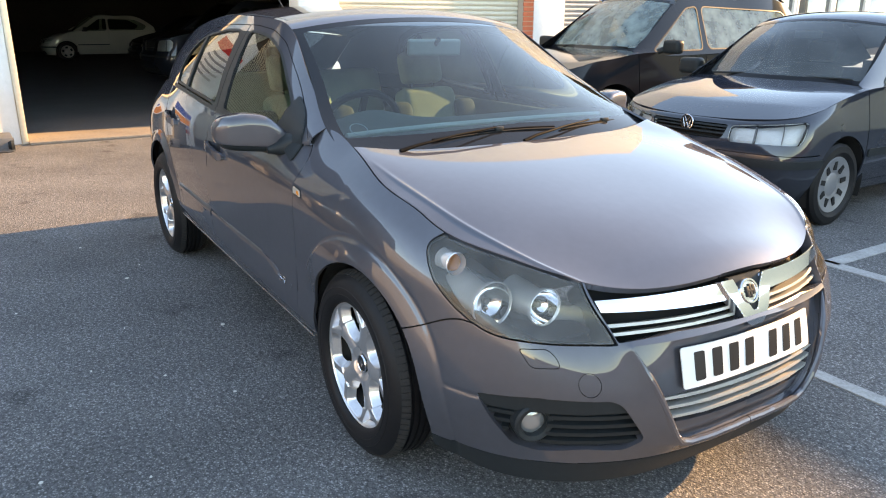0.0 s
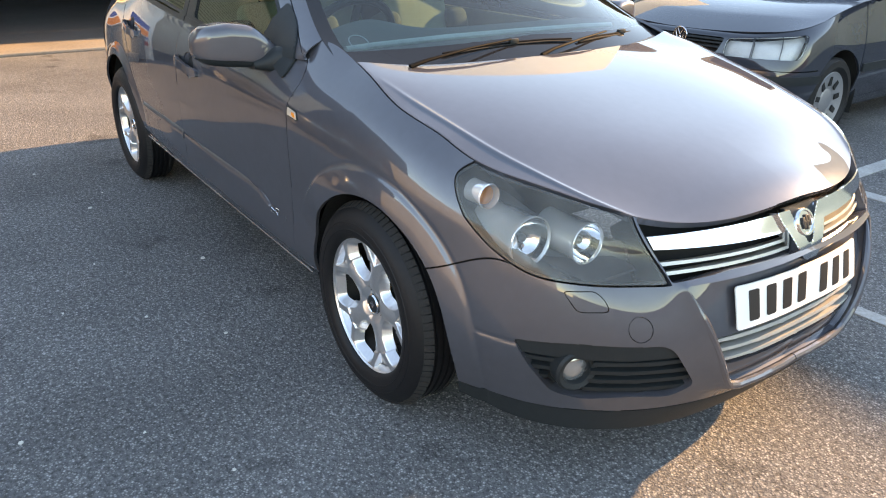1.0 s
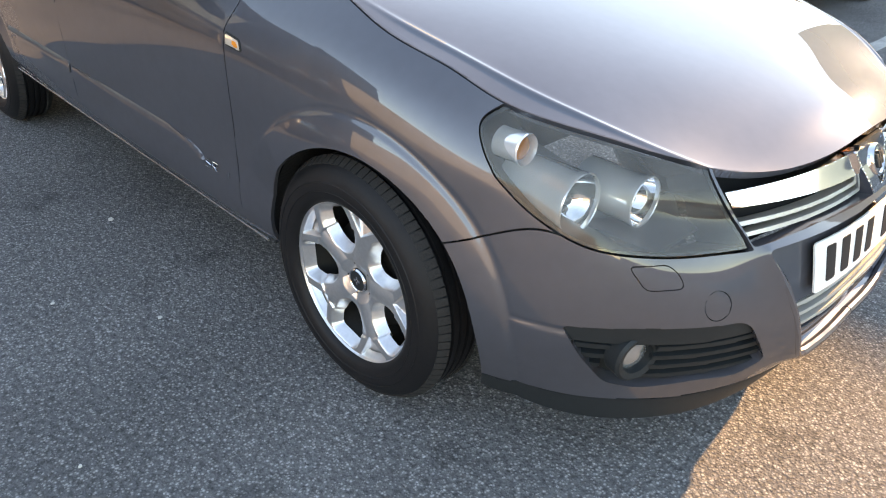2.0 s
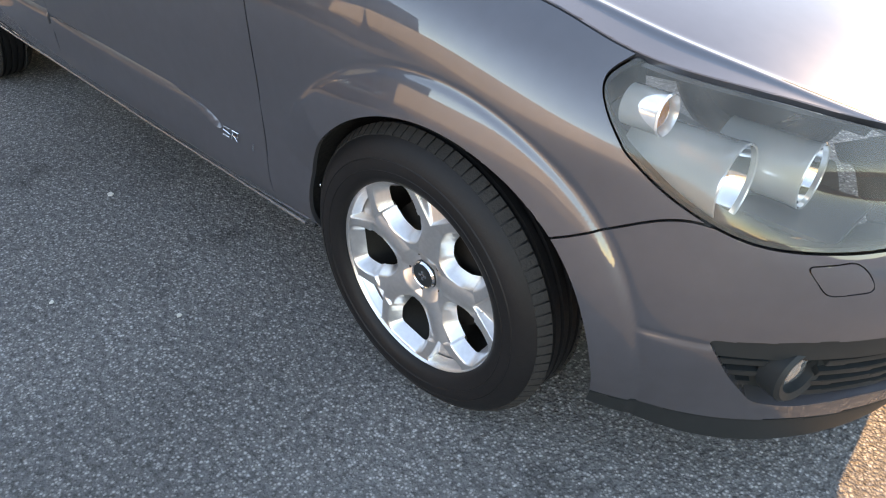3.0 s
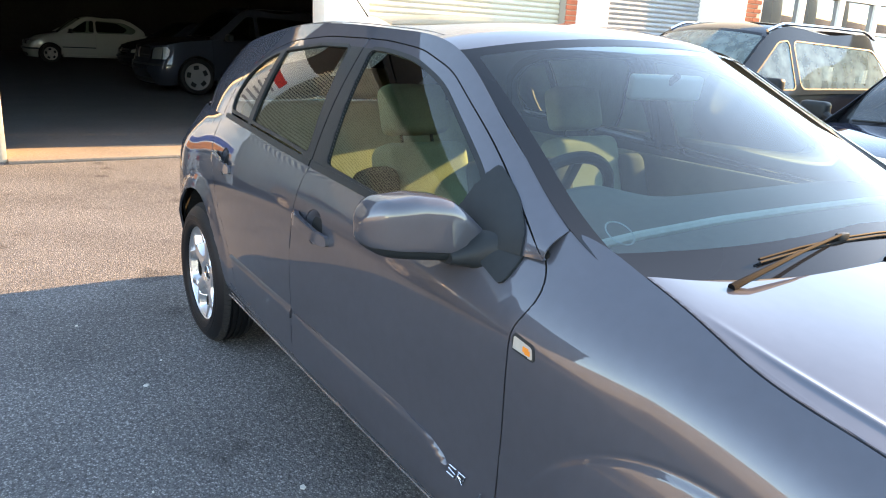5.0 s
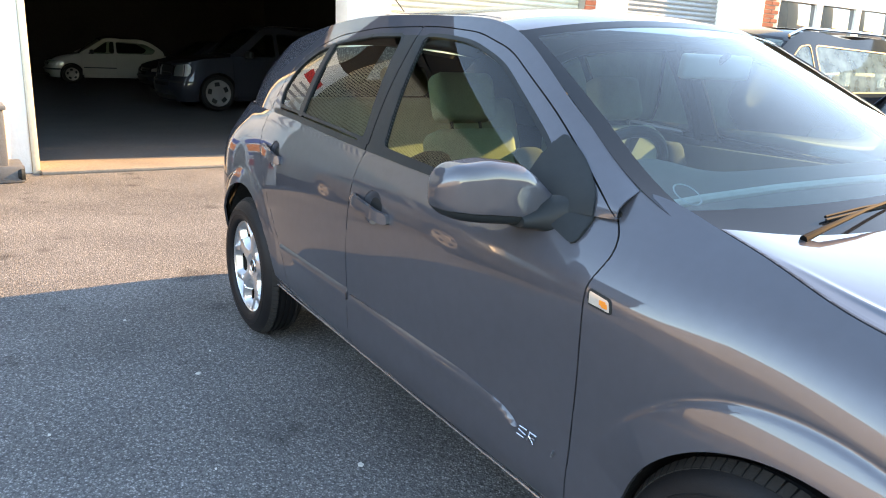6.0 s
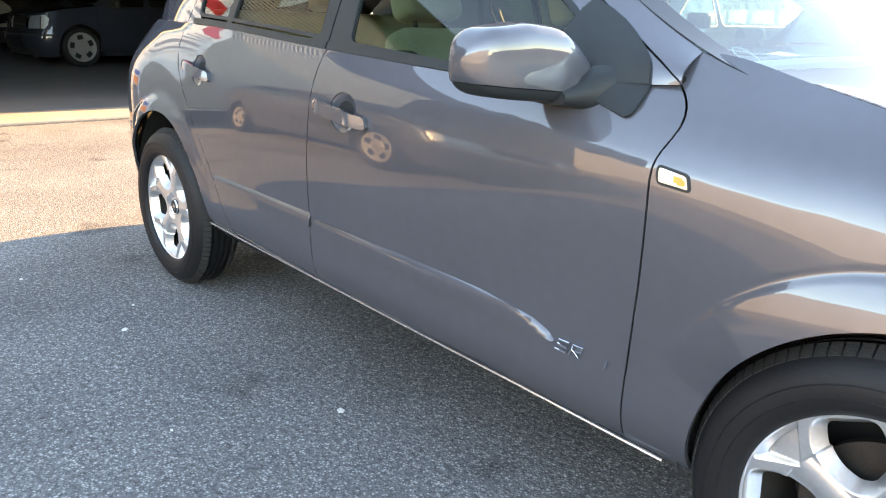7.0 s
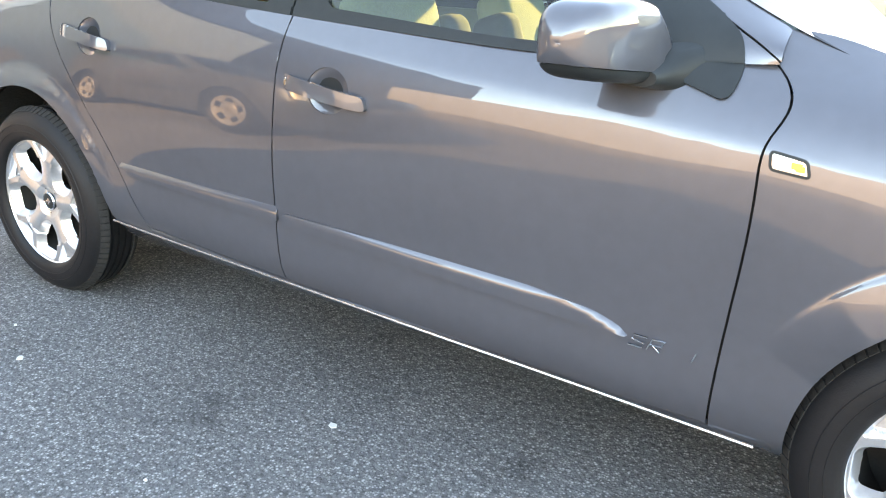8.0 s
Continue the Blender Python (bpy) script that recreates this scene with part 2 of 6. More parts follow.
def outline(poly, a, b):
    """Signed distance of the points (a, b) to a closed outline: below zero inside."""
    poly = np.asarray(poly, float)
    q = np.stack([np.ravel(a), np.ravel(b)], 1)
    best, odd = np.full(len(q), 1e9), np.zeros(len(q), bool)
    for p0, p1 in zip(poly, np.roll(poly, -1, 0)):
        e = p1 - p0
        w = q - p0
        h = np.clip(w @ e / (e @ e + 1e-12), 0, 1)
        best = np.minimum(best, ((w - h[:, None] * e) ** 2).sum(1))
        hit = (p0[1] > q[:, 1]) != (p1[1] > q[:, 1])
        with np.errstate(divide="ignore", invalid="ignore"):
            cross = p0[0] + (q[:, 1] - p0[1]) * e[0] / (e[1] if e[1] else 1e-12)
        odd ^= hit & (q[:, 0] < cross)
    return (np.sqrt(best) * np.where(odd, -1, 1)).reshape(np.shape(a))


class Sheet:
    """A grid of points with normals, which panels are cut from."""

    def __init__(self, P, S=None, V=None):
        self.P = P
        ds, dv = np.gradient(P, axis=1), np.gradient(P, axis=0)
        n = np.cross(ds, dv)
        self.N = n / (np.linalg.norm(n, axis=2, keepdims=True) + 1e-12)
        self.S = np.zeros(P.shape[:2]) if S is None else S
        self.V = np.zeros(P.shape[:2]) if V is None else V

    def cut(self, conds):
        """Keep where every condition (of x, w, z, s, v) is below zero. Returns points, normals and faces."""
        nv, ns = self.P.shape[:2]
        D = np.concatenate([self.P, self.N, self.S[..., None], self.V[..., None]], 2).reshape(-1, 8)
        idx = np.arange(nv * ns).reshape(nv, ns)
        faces = np.stack([idx[:-1, :-1], idx[:-1, 1:], idx[1:, 1:], idx[1:, :-1]], -1).reshape(-1, 4)
        faces = [tuple(f) for f in faces.tolist()]
        base_f = np.array(faces)
        keep_all, drop = np.ones(len(base_f), bool), np.zeros(len(base_f), bool)
        for cond in conds:
            inside = (cond(D[:, 0], D[:, 1], D[:, 2], D[:, 6], D[:, 7]) < 0)[base_f]
            keep_all &= inside.all(1)
            drop |= ~inside.any(1)
        whole = [tuple(f) for f in base_f[keep_all].tolist()]
        faces = [tuple(f) for f in base_f[~keep_all & ~drop].tolist()]
        for cond in conds:
            val = cond(D[:, 0], D[:, 1], D[:, 2], D[:, 6], D[:, 7])
            keep, extra, cache, out = val < 0, [], {}, []
            base = len(D)
            for f in faces:
                ins = [keep[i] for i in f]
                if all(ins):
                    out.append(f)
                elif any(ins):
                    g = []
                    for i, j, a, b in zip(f, f[1:] + f[:1], ins, ins[1:] + ins[:1]):
                        if a:
                            g.append(i)
                        if a != b:
                            key = (i, j) if i < j else (j, i)
                            if key not in cache:
                                t = val[key[0]] / (val[key[0]] - val[key[1]])
                                extra.append(D[key[0]] * (1 - t) + D[key[1]] * t)
                                cache[key] = base + len(extra) - 1
                            g.append(cache[key])
                    if len(g) > 2:
                        out.append(tuple(g))
            faces = out
            if extra:
                D = np.vstack([D, extra])
        faces = whole + faces
        used = sorted({i for f in faces for i in f})
        back = {i: n for n, i in enumerate(used)}
        D = D[used]
        N = D[:, 3:6] / (np.linalg.norm(D[:, 3:6], axis=1, keepdims=True) + 1e-12)
        return D[:, :3], N, [tuple(back[i] for i in f) for f in faces]


CENTRED = [True]


def vertex_normals(Q, F):
    n = np.zeros_like(Q)
    for f in F:
        a, c, d = Q[f[0]], Q[f[1]], Q[f[2]]
        k = np.cross(c - a, d - a)
        for i in f:
            n[i] += k
    return n / (np.linalg.norm(n, axis=1, keepdims=True) + 1e-12)


YC = 0.025      # the hatchback's middle plane


def across(w, side, own=True):
    """The world's y for a half width on one side of the hatchback."""
    return side * (w + YC * np.tanh(np.asarray(w) / 0.25)) + YC if own else side * np.asarray(w)


def panel(name, pieces, mat, parent, label="", depth=0.012, sides=(-1,), proud=0.0, lip=0.002):
    """Panels cut from a sheet as one mesh: skin with its own normals, a small rolled edge and a turned-in rim. sides: -1 right, 1 left, both for a whole."""
    verts, faces, norms, smooth = [], [], [], []
    for P, N_skin, F in pieces:
        if not F:
            continue
        for side in sides:
            N = N_skin
            n3 = np.array([1, side, 1])
            base = len(verts)
            count = {}
            for f in F:
                for i, j in zip(f, f[1:] + f[:1]):
                    count[(i, j)] = 1
            rim = [(i, j) for (i, j) in count if (j, i) not in count]
            if len(sides) == 2:
                rim = [(i, j) for i, j in rim if not (abs(P[i][1]) < 1e-4 and abs(P[j][1]) < 1e-4)]
            edge = {i for e in rim for i in e}
            lift = proud(P) if callable(proud) else np.full(len(P), proud)
            Q = P + N * lift[:, None]
            N0 = N
            if callable(proud):
                N = vertex_normals(Q, F)
            low_q = Q - N0 * depth
            tops, lows = Q - N0 * lip, low_q
            mine = CENTRED[0]
            Q, tops, lows = (np.stack([q[:, 0], across(q[:, 1], side, mine), q[:, 2]], 1) for q in (Q, tops, lows))
            for i in range(len(P)):
                verts.append(tops[i] if i in edge else Q[i])
            flip = side < 0
            for f in F:
                g = tuple(base + i for i in f)
                faces.append(g[::-1] if flip else g)
                norms.extend([N[i] * n3 for i in (f[::-1] if flip else f)])
                smooth.append(True)
            low, top = {}, {}
            for i in edge:
                top[i] = len(verts)
                verts.append(tops[i])
                low[i] = len(verts)
                verts.append(lows[i])
            for i, j in rim:
                g = (top[j], top[i], low[i], low[j])
                g = g[::-1] if flip else g
                faces.append(g)
                a, b, c = (np.array(verts[k]) for k in g[:3])
                n = np.cross(b - a, c - b)
                n = n / (np.linalg.norm(n) + 1e-12)
                norms.extend([n] * 4)
                smooth.append(True)
    me = bpy.data.meshes.new(name)
    me.from_pydata([tuple(v) for v in verts], [], faces)
    me.polygons.foreach_set("use_smooth", smooth)
    me.normals_split_custom_set([tuple(n) for n in norms])
    me.materials.append(mat)
    ob = new(name, me)
    if parent:
        ob.parent = parent
    return tagged(ob, label=label)


def less(f):
    return lambda x, w, z, s, v: f(x, w, z, s, v)


def minus(f):
    return lambda x, w, z, s, v: -f(x, w, z, s, v)


def tube(points, radius, seg=8, closed=False):
    """A round bar along 3D points, as a bmesh. radius may be a list."""
    bm, rings = bmesh.new(), []
    pts = [Vector(p) for p in points]
    for i, p in enumerate(pts):
        a, b = pts[i - 1] if (i or closed) else p, pts[(i + 1) % len(pts)] if (i + 1 < len(pts) or closed) else p
        q = (b - a).to_track_quat("Z", "X")
        r = radius[i] if isinstance(radius, (list, tuple)) else radius
        rings.append([bm.verts.new(p + q @ Vector((r * math.cos(k * math.tau / seg), r * math.sin(k * math.tau / seg), 0))) for k in range(seg)])
    for i in range(len(rings) - (0 if closed else 1)):
        a, b = rings[i], rings[(i + 1) % len(rings)]
        for k in range(seg):
            bm.faces.new((a[k], a[(k + 1) % seg], b[(k + 1) % seg], b[k]))
    if not closed:
        bm.faces.new(rings[0][::-1])
        bm.faces.new(rings[-1])
    return bm


def lathe(profile, axis="Y", seg=64, centre=(0, 0, 0)):
    """Turn (radius, along) pairs about an axis."""
    bm, c, rings = bmesh.new(), Vector(centre), []
    for r, a in profile:
        ring = []
        for k in range(seg):
            u, v = r * math.cos(k * math.tau / seg), r * math.sin(k * math.tau / seg)
            ring.append(bm.verts.new(c + (Vector((u, a, v)) if axis == "Y" else Vector((a, u, v)) if axis == "X" else Vector((u, v, a)))))
        rings.append(ring)
    for a, b in zip(rings, rings[1:]):
        for k in range(seg):
            bm.faces.new((a[k], a[(k + 1) % seg], b[(k + 1) % seg], b[k]))
    bmesh.ops.remove_doubles(bm, verts=bm.verts, dist=1e-6)
    return bm

# ---- the grey hatchback: its skin ----
# Rails run round the body from the middle of the nose to the middle of the tail: (x, half width, z). The front axle is x = 0.
STATIONS = [0, 0.28, 0.47, 0.67, 0.85, 1.1, 1.35, 1.8, 1.97, 2.15, 2.5, 2.85, 3.55, 4.05, 4.42, 4.75, 5.25]
LEVELS = [0, 0.13, 0.28, 0.42, 0.57, 0.67, 0.76]
RAILS = [
    [(.80, 0, .165), (.785, .28, .165), (.73, .46, .165), (.61, .62, .168), (.47, .70, .175), (.25, .745, .21), (0, .72, .21), (-.45, .69, .21), (-.62, .685, .21), (-.8, .68, .21), (-1.15, .68, .212), (-1.5, .68, .215), (-2.2, .69, .22), (-2.7, .70, .22), (-3.1, .70, .24), (-3.3, .48, .27), (-3.35, 0, .27)],
    [(.865, 0, .31), (.845, .28, .31), (.775, .46, .31), (.66, .62, .32), (.50, .735, .32), (.25, .79, .315), (0, .805, .305), (-.45, .815, .295), (-.62, .816, .296), (-.8, .817, .298), (-1.15, .8175, .303), (-1.5, .818, .31), (-2.2, .81, .33), (-2.7, .80, .33), (-3.1, .745, .34), (-3.38, .5, .36), (-3.44, 0, .36)],
    [(.862, 0, .46), (.842, .28, .46), (.79, .46, .46), (.69, .62, .46), (.53, .735, .46), (.25, .81, .455), (0, .828, .45), (-.45, .836, .445), (-.62, .837, .447), (-.8, .838, .45), (-1.15, .8395, .46), (-1.5, .84, .47), (-2.2, .832, .49), (-2.7, .82, .49), (-3.12, .76, .49), (-3.40, .5, .5), (-3.46, 0, .5)],
    [(.835, 0, .60), (.805, .28, .595), (.745, .46, .59), (.645, .635, .595), (.49, .725, .61), (.25, .80, .62), (0, .825, .62), (-.45, .838, .615), (-.62, .84, .617), (-.8, .842, .62), (-1.15, .844, .625), (-1.5, .845, .63), (-2.2, .838, .64), (-2.7, .82, .645), (-3.1, .765, .65), (-3.36, .5, .66), (-3.41, 0, .66)],
    [(.805, 0, .665), (.785, .28, .65), (.715, .46, .645), (.585, .635, .675), (.45, .715, .70), (.25, .785, .735), (0, .812, .765), (-.45, .83, .79), (-.62, .832, .792), (-.8, .834, .795), (-1.15, .837, .807), (-1.5, .838, .82), (-2.2, .826, .83), (-2.7, .80, .84), (-3.08, .75, .84), (-3.32, .5, .84), (-3.37, 0, .84)],
    [(.795, 0, .695), (.772, .28, .675), (.70, .462, .685), (.565, .625, .732), (.41, .703, .763), (.225, .755, .81), (0, .782, .85), (-.46, .79, .905), (-.62, .807, .890), (-.8, .815, .883), (-1.15, .82, .89), (-1.5, .818, .905), (-2.2, .80, .93), (-2.7, .765, .94), (-3.05, .70, .94), (-3.26, .48, .93), (-3.31, 0, .93)],
    [(.785, 0, .725), (.755, .28, .712), (.675, .455, .732), (.53, .60, .785), (.37, .682, .818), (.20, .705, .866), (0, .718, .913), (-.46, .697, 1.022), (-.62, .765, .985), (-.8, .780, .966), (-1.15, .785, .972), (-1.5, .780, .993), (-2.2, .760, 1.03), (-2.7, .715, 1.03), (-3.02, .64, 1.03), (-3.2, .45, 1.02), (-3.26, 0, 1.02)],
]
FA, RA = (0.04, 0.315), (-2.62, 0.315)      # middles of the wheel arches
R_ARCH, R_FLARE = 0.353, 0.447


def ring(s, v, flare=True):
    """The skin at distances s round the body and v up it, as a grid of (x, w, z)."""
    C = np.array(RAILS, float)
    C = np.concatenate([C[:, 1:2] * (1, -1, 1), C, C[:, -2:-1] * (1, -1, 1)], 1)
    ks = [-STATIONS[1]] + STATIONS + [2 * STATIONS[-1] - STATIONS[-2]]
    A = np.stack([spline(ks, c, s) for c in C])
    P = spline(LEVELS, A, v)
    P[..., 2] -= .016 * np.exp(-((P[..., 0] + .27) / .13) ** 2) * (np.clip((np.asarray(v) - .60) / .16, 0, 1) ** 2)[:, None]      # the cowl corner dips
    # a rising shoulder line along the doors: the skin leans in above it
    x, z = P[..., 0], P[..., 2]
    zc_ = np.interp(-x, [.2, .45, 1.0, 1.5, 2.2, 2.9], [.805, .838, .888, .928, .975, 1.0])
    zb_ = np.interp(-x, [.2, .45, .8, 1.35, 2.1, 2.9], [.95, .967, .950, .969, 1.012, 1.04])
    h = .10 * (zb_ - zc_) * np.clip((-x - .12) / .33, 0, 1) * np.clip((3.05 + x) / .3, 0, 1)
    up, down = np.clip((z - zc_) / (zb_ - zc_), 0, 1), np.clip((zc_ - z) / .24, 0, 1)
    P[..., 1] += h * np.where(z > zc_, 1 - up, (1 - down) ** 1.6)
    if flare:
        # the wheel arches stand proud as a band with a stepped edge
        for (cx, cz), fade in ((FA, 2.75), (RA, 2.9)):
            ang = np.arctan2(P[..., 2] - cz, P[..., 0] - cx)
            fx = cx - 0.022 if cx > -1 else cx
            r = np.hypot(P[..., 0] - fx, (P[..., 2] - cz) * (1.045 if cx > -1 else 1.0))
            step = np.clip((R_FLARE - r) / (0.013 if cx > -1 else 0.02), 0, 1)
            step = step * step * (3 - 2 * step)
            q = np.clip((R_FLARE - r) / 0.10, 0, 1)
            out = 0.0014 + 0.020 * q * (1.5 - 0.5 * q)
            soft = np.clip((fade - ang) / 0.35, 0, 1) * np.clip((ang + 0.9) / 0.5, 0, 1)
            if cx < -1:
                soft = soft * np.clip((ang - 0.1) / 0.5, 0, 1)
            groove = (0.0012 if cx > -1 else 0.0) * np.exp(-((r - R_FLARE - 0.003) / 0.0045) ** 2) * np.clip((2.35 - ang) / 0.4, 0, 1)
            P[..., 1] += (step * out - groove) * soft * np.clip((r - 0.2) / 0.1, 0, 1)
    return P
x_fd = curve_of([(-.447, .2), (-.445, .5), (-.440, .78), (-.436, .85), (-.418, .90), (-.44, .95), (-.483, .99), (-.50, 1.03)], axis=1)
x_bd = curve_of([(-1.515, .3), (-1.535, .5), (-1.53, .75), (-1.51, .98)], axis=1)
x_rd = curve_of([(-2.05, .33), (-2.14, .465), (-2.235, .607), (-2.43, .83), (-2.49, .95), (-2.50, 1.03)], axis=1)
z_door = curve_of([(-.45, .298), (-1.5, .322), (-2.05, .344)])
z_belt = curve_of([(-.45, .967), (-.65, .955), (-.8, .950), (-1.05, .955), (-1.35, .969), (-1.7, .987), (-2.1, 1.012), (-2.5, 1.026), (-2.8, 1.03)])
z_seam = curve_of([(1.14, .52), (1.0, .572), (.86, .622), (.78, .612)])
GAP = 0.0022


def arch(x, w, z, s, v):
    return np.where(x > -1.3, R_ARCH - np.hypot(x - FA[0], z - FA[1]), 0.38 - np.hypot(x - RA[0], z - RA[1]))


LAMP = loop_of([(.858, .90), (.866, .838), (.900, .823), (.940, .810), (.967, .797), (.979, .779), (.977, .752), (.964, .721), (.945, .697), (.87, .645), (.775, .606), (.65, .597), (.52, .589), (.447, .5845), (.440, .592), (.462, .65), (.488, .72), (.505, .80), (.53, .90), (.7, .95)])
GRILLE = rounded([(-.2, .60), (.0, .602), (.26, .602), (.434, .588, .006), (.454, .65), (.480, .72), (.50, .80), (.50, .95), (-.2, .95)], .01)
MIDDLE = rounded([(-.3, .592), (0, .592), (.405, .578, .012), (.335, .43), (.278, .315), (.25, .282), (0, .275), (-.3, .275)], .02)
LOWGR = rounded([(-.3, .44), (0, .44), (.325, .43, .01), (.285, .345, .02), (0, .335), (-.3, .335)], .01)
FOG = rounded([(.832, .437, .015), (.68, .452), (.47, .443), (.44, .428), (.36, .315), (.41, .28), (.52, .288), (.64, .276), (.71, .29), (.78, .366)], .02)
WASH = rounded([(.70, .579), (.62, .583), (.603, .562), (.60, .535), (.68, .533)], .012)


def sheet_ring(s0, s1, step, v0=0.0, v1=0.76):
    s, v = np.arange(s0, s1 + step * 0.5, step), np.linspace(v0, v1, int((v1 - v0) / step) + 1)
    return Sheet(ring(s, v), np.broadcast_to(s, (len(v), len(s))).copy(), np.broadcast_to(v[:, None], (len(v), len(s))).copy())


def in_sz(poly, grow=0.0):
    return lambda x, w, z, s, v: outline(poly, s, z) - grow


def in_xz(poly, grow=0.0):
    return lambda x, w, z, s, v: outline(poly, x, z) - grow


car = thing("hatchback_car", "dark grey metallic five-door hatchback with silver alloy wheels parked on asphalt", "car")
R, L, BOTH = (-1,), (1,), (-1, 1)

front, flank = sheet_ring(0, 1.22, 0.0052), sheet_ring(0.76, 1.98, 0.0052)
seam_up = less(lambda x, w, z, s, v: np.where(s > .78, z - z_seam(s) + GAP, -1))
bumper = [front.cut([seam_up, minus(in_sz(LAMP, GAP)), minus(in_sz(GRILLE)), minus(in_sz(MIDDLE)), minus(in_sz(FOG)), minus(in_sz(WASH, .0012)), arch,
                     lambda x, w, z, s, v: .0325 - np.hypot(s - .53, z - .489), lambda x, w, z, s, v: .238 - z])]
def ridge(P):
    """The bumper swells towards the edge of its middle section, and its foot stands proud below a fold."""
    d = outline(MIDDLE, P[:, 1], P[:, 2])
    fold_z = .425 - .03 * (P[:, 0] - .48)
    foot = np.clip((fold_z - P[:, 2]) / .007, 0, 1)
    foot = (.0015 * foot - .0026 * np.exp(-((P[:, 2] - fold_z - .004) / .004) ** 2)) * np.clip((.63 - P[:, 0]) / .06, 0, 1) * (np.hypot(P[:, 0] - FA[0] + .022, P[:, 2] - FA[1]) > R_FLARE)
    return foot + np.where(P[:, 1] < .6, .020 * np.exp(-np.clip(d, 0, 1) / .045), 0) * np.clip((.60 - P[:, 1]) / .1, 0, 1) * np.clip((P[:, 2] - .24) / .05, 0, 1)


bumper_ob = panel("front_bumper", bumper, PAINT, car, sides=BOTH, depth=0.04, proud=ridge)
panel("bumper_lip", [front.cut([lambda x, w, z, s, v: z - .235, arch])], BLACK, bumper_ob, "scuffed black lower lip", sides=BOTH)
for sd in (R, L):
    panel("washer_cover", [front.cut([in_sz(WASH, -.001)])], PAINT, bumper_ob, sides=sd)
    panel("towing_cap", [front.cut([lambda x, w, z, s, v: np.hypot(s - .53, z - .489) - .031])], PAINT, bumper_ob, sides=sd)
def on_front(s0, z0):
    """The point of the nose's skin at a distance round it and a height."""
    k = np.argsort(np.hypot(front.S - s0, front.P[..., 2] - z0), axis=None)[:6]
    return front.P.reshape(-1, 3)[k].mean(0)


for sd in (R, L):
    roll = [on_front(a, b) for a, b in spline([0, .3, .6, 1, 1.3], np.array([(.408, .583), (.372, .505), (.335, .425), (.283, .318), (.252, .284)]), np.linspace(0, 1.3, 26))]
    roll = [sum(roll[max(0, i - 2):i + 3]) / len(roll[max(0, i - 2):i + 3]) for i in range(len(roll))]
    roll += [on_front(a, .279) for a in np.linspace(.22, .0, 9)]
    part("bumper_roll", tube([(p[0] + .010, float(across(p[1], sd[0])), p[2] + (.002 if i < 26 else 0)) for i, p in enumerate(roll)], [min(.012, .003 + .0015 * i) for i in range(len(roll))], 10), PAINT, bumper_ob, "rounded edge round the middle of the bumper")
panel("bumper_centre", [front.cut([in_sz(MIDDLE, .004), minus(in_sz(LOWGR))])], PAINT, bumper_ob, sides=BOTH, proud=-0.014, depth=0.03)
# near-black sheet gives the depth shade behind the grilles
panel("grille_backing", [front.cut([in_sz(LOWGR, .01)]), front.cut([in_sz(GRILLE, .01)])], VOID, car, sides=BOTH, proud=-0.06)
for sd in (R, L):
    fog = panel("fog_grille", [front.cut([in_sz(FOG, .008)])], BLACK, bumper_ob, "black plastic fog lamp grille", sides=sd, proud=-0.035)
    for k in range(4):
        zz = .30 + k * .028
        panel("slat", [front.cut([in_sz(FOG, .002), (lambda q: lambda x, w, z, s, v: np.abs(z - q) - .006)(zz), lambda x, w, z, s, v: np.maximum(s - .64, .37 - s)])], BLACK, fog, sides=sd, proud=-0.012, depth=0.03)
        panel("slat", [front.cut([in_sz(FOG, .002), (lambda q: lambda x, w, z, s, v: np.abs(z - q) - .006)(zz), lambda x, w, z, s, v: .73 - s])], BLACK, fog, sides=sd, proud=-0.012, depth=0.03)
    panel("fog_surround", [front.cut([in_sz(FOG, .001), lambda x, w, z, s, v: .400 - z])], BLACK, fog, sides=sd, proud=-0.008, depth=0.03)

for sd in (R, L):
    fender = panel("front_fender", [flank.cut([less(lambda x, w, z, s, v: np.where(s < 1.16, z_seam(np.minimum(s, 1.14)) + GAP - z, -1)), minus(in_sz(LAMP, GAP)), arch,
                                               lambda x, w, z, s, v: x_fd(z) + GAP - x, lambda x, w, z, s, v: np.where(s < .8, 1, .245 - z)])], PAINT, car, sides=sd)

side_f, side_r = sheet_ring(1.68, 2.95, 0.010), sheet_ring(2.8, 5.25, 0.012)
doors = {}


def cup(cx, cz):
    return lambda x, w, z, s, v: (1 - np.hypot((x - cx) / .060, (z - cz) / .052)) * .05


for sd in (R, L):
    doors["f", sd] = panel("front_door", [side_f.cut([lambda x, w, z, s, v: x - x_fd(z) + GAP, lambda x, w, z, s, v: x_bd(z) + GAP - x, lambda x, w, z, s, v: z_door(x) + .002 - z, lambda x, w, z, s, v: z - z_belt(x), cup(-1.365, .824)])], PAINT, car, sides=sd)
    doors["r", sd] = panel("rear_door", [side_r.cut([lambda x, w, z, s, v: x - x_bd(z) + GAP, lambda x, w, z, s, v: x_rd(z) + GAP - x, lambda x, w, z, s, v: z_door(x) + .002 - z, lambda x, w, z, s, v: z - z_belt(x), arch, cup(-2.265, .872)])], PAINT, car, sides=sd)
    panel("quarter_panel", [side_r.cut([lambda x, w, z, s, v: x - x_rd(z) + GAP, arch, lambda x, w, z, s, v: .25 - z])], PAINT, car, sides=sd)
    panel("sill", [sheet_ring(1.55, 3.7, 0.012, 0, .2).cut([lambda x, w, z, s, v: np.where(x > -.44, z - .243, z - z_door(x) + .004), arch, lambda x, w, z, s, v: x + .28, lambda x, w, z, s, v: -2.26 - x])], PAINT, car, sides=sd, proud=-0.002)
inner = sheet_ring(0.0, 5.25, 0.03)
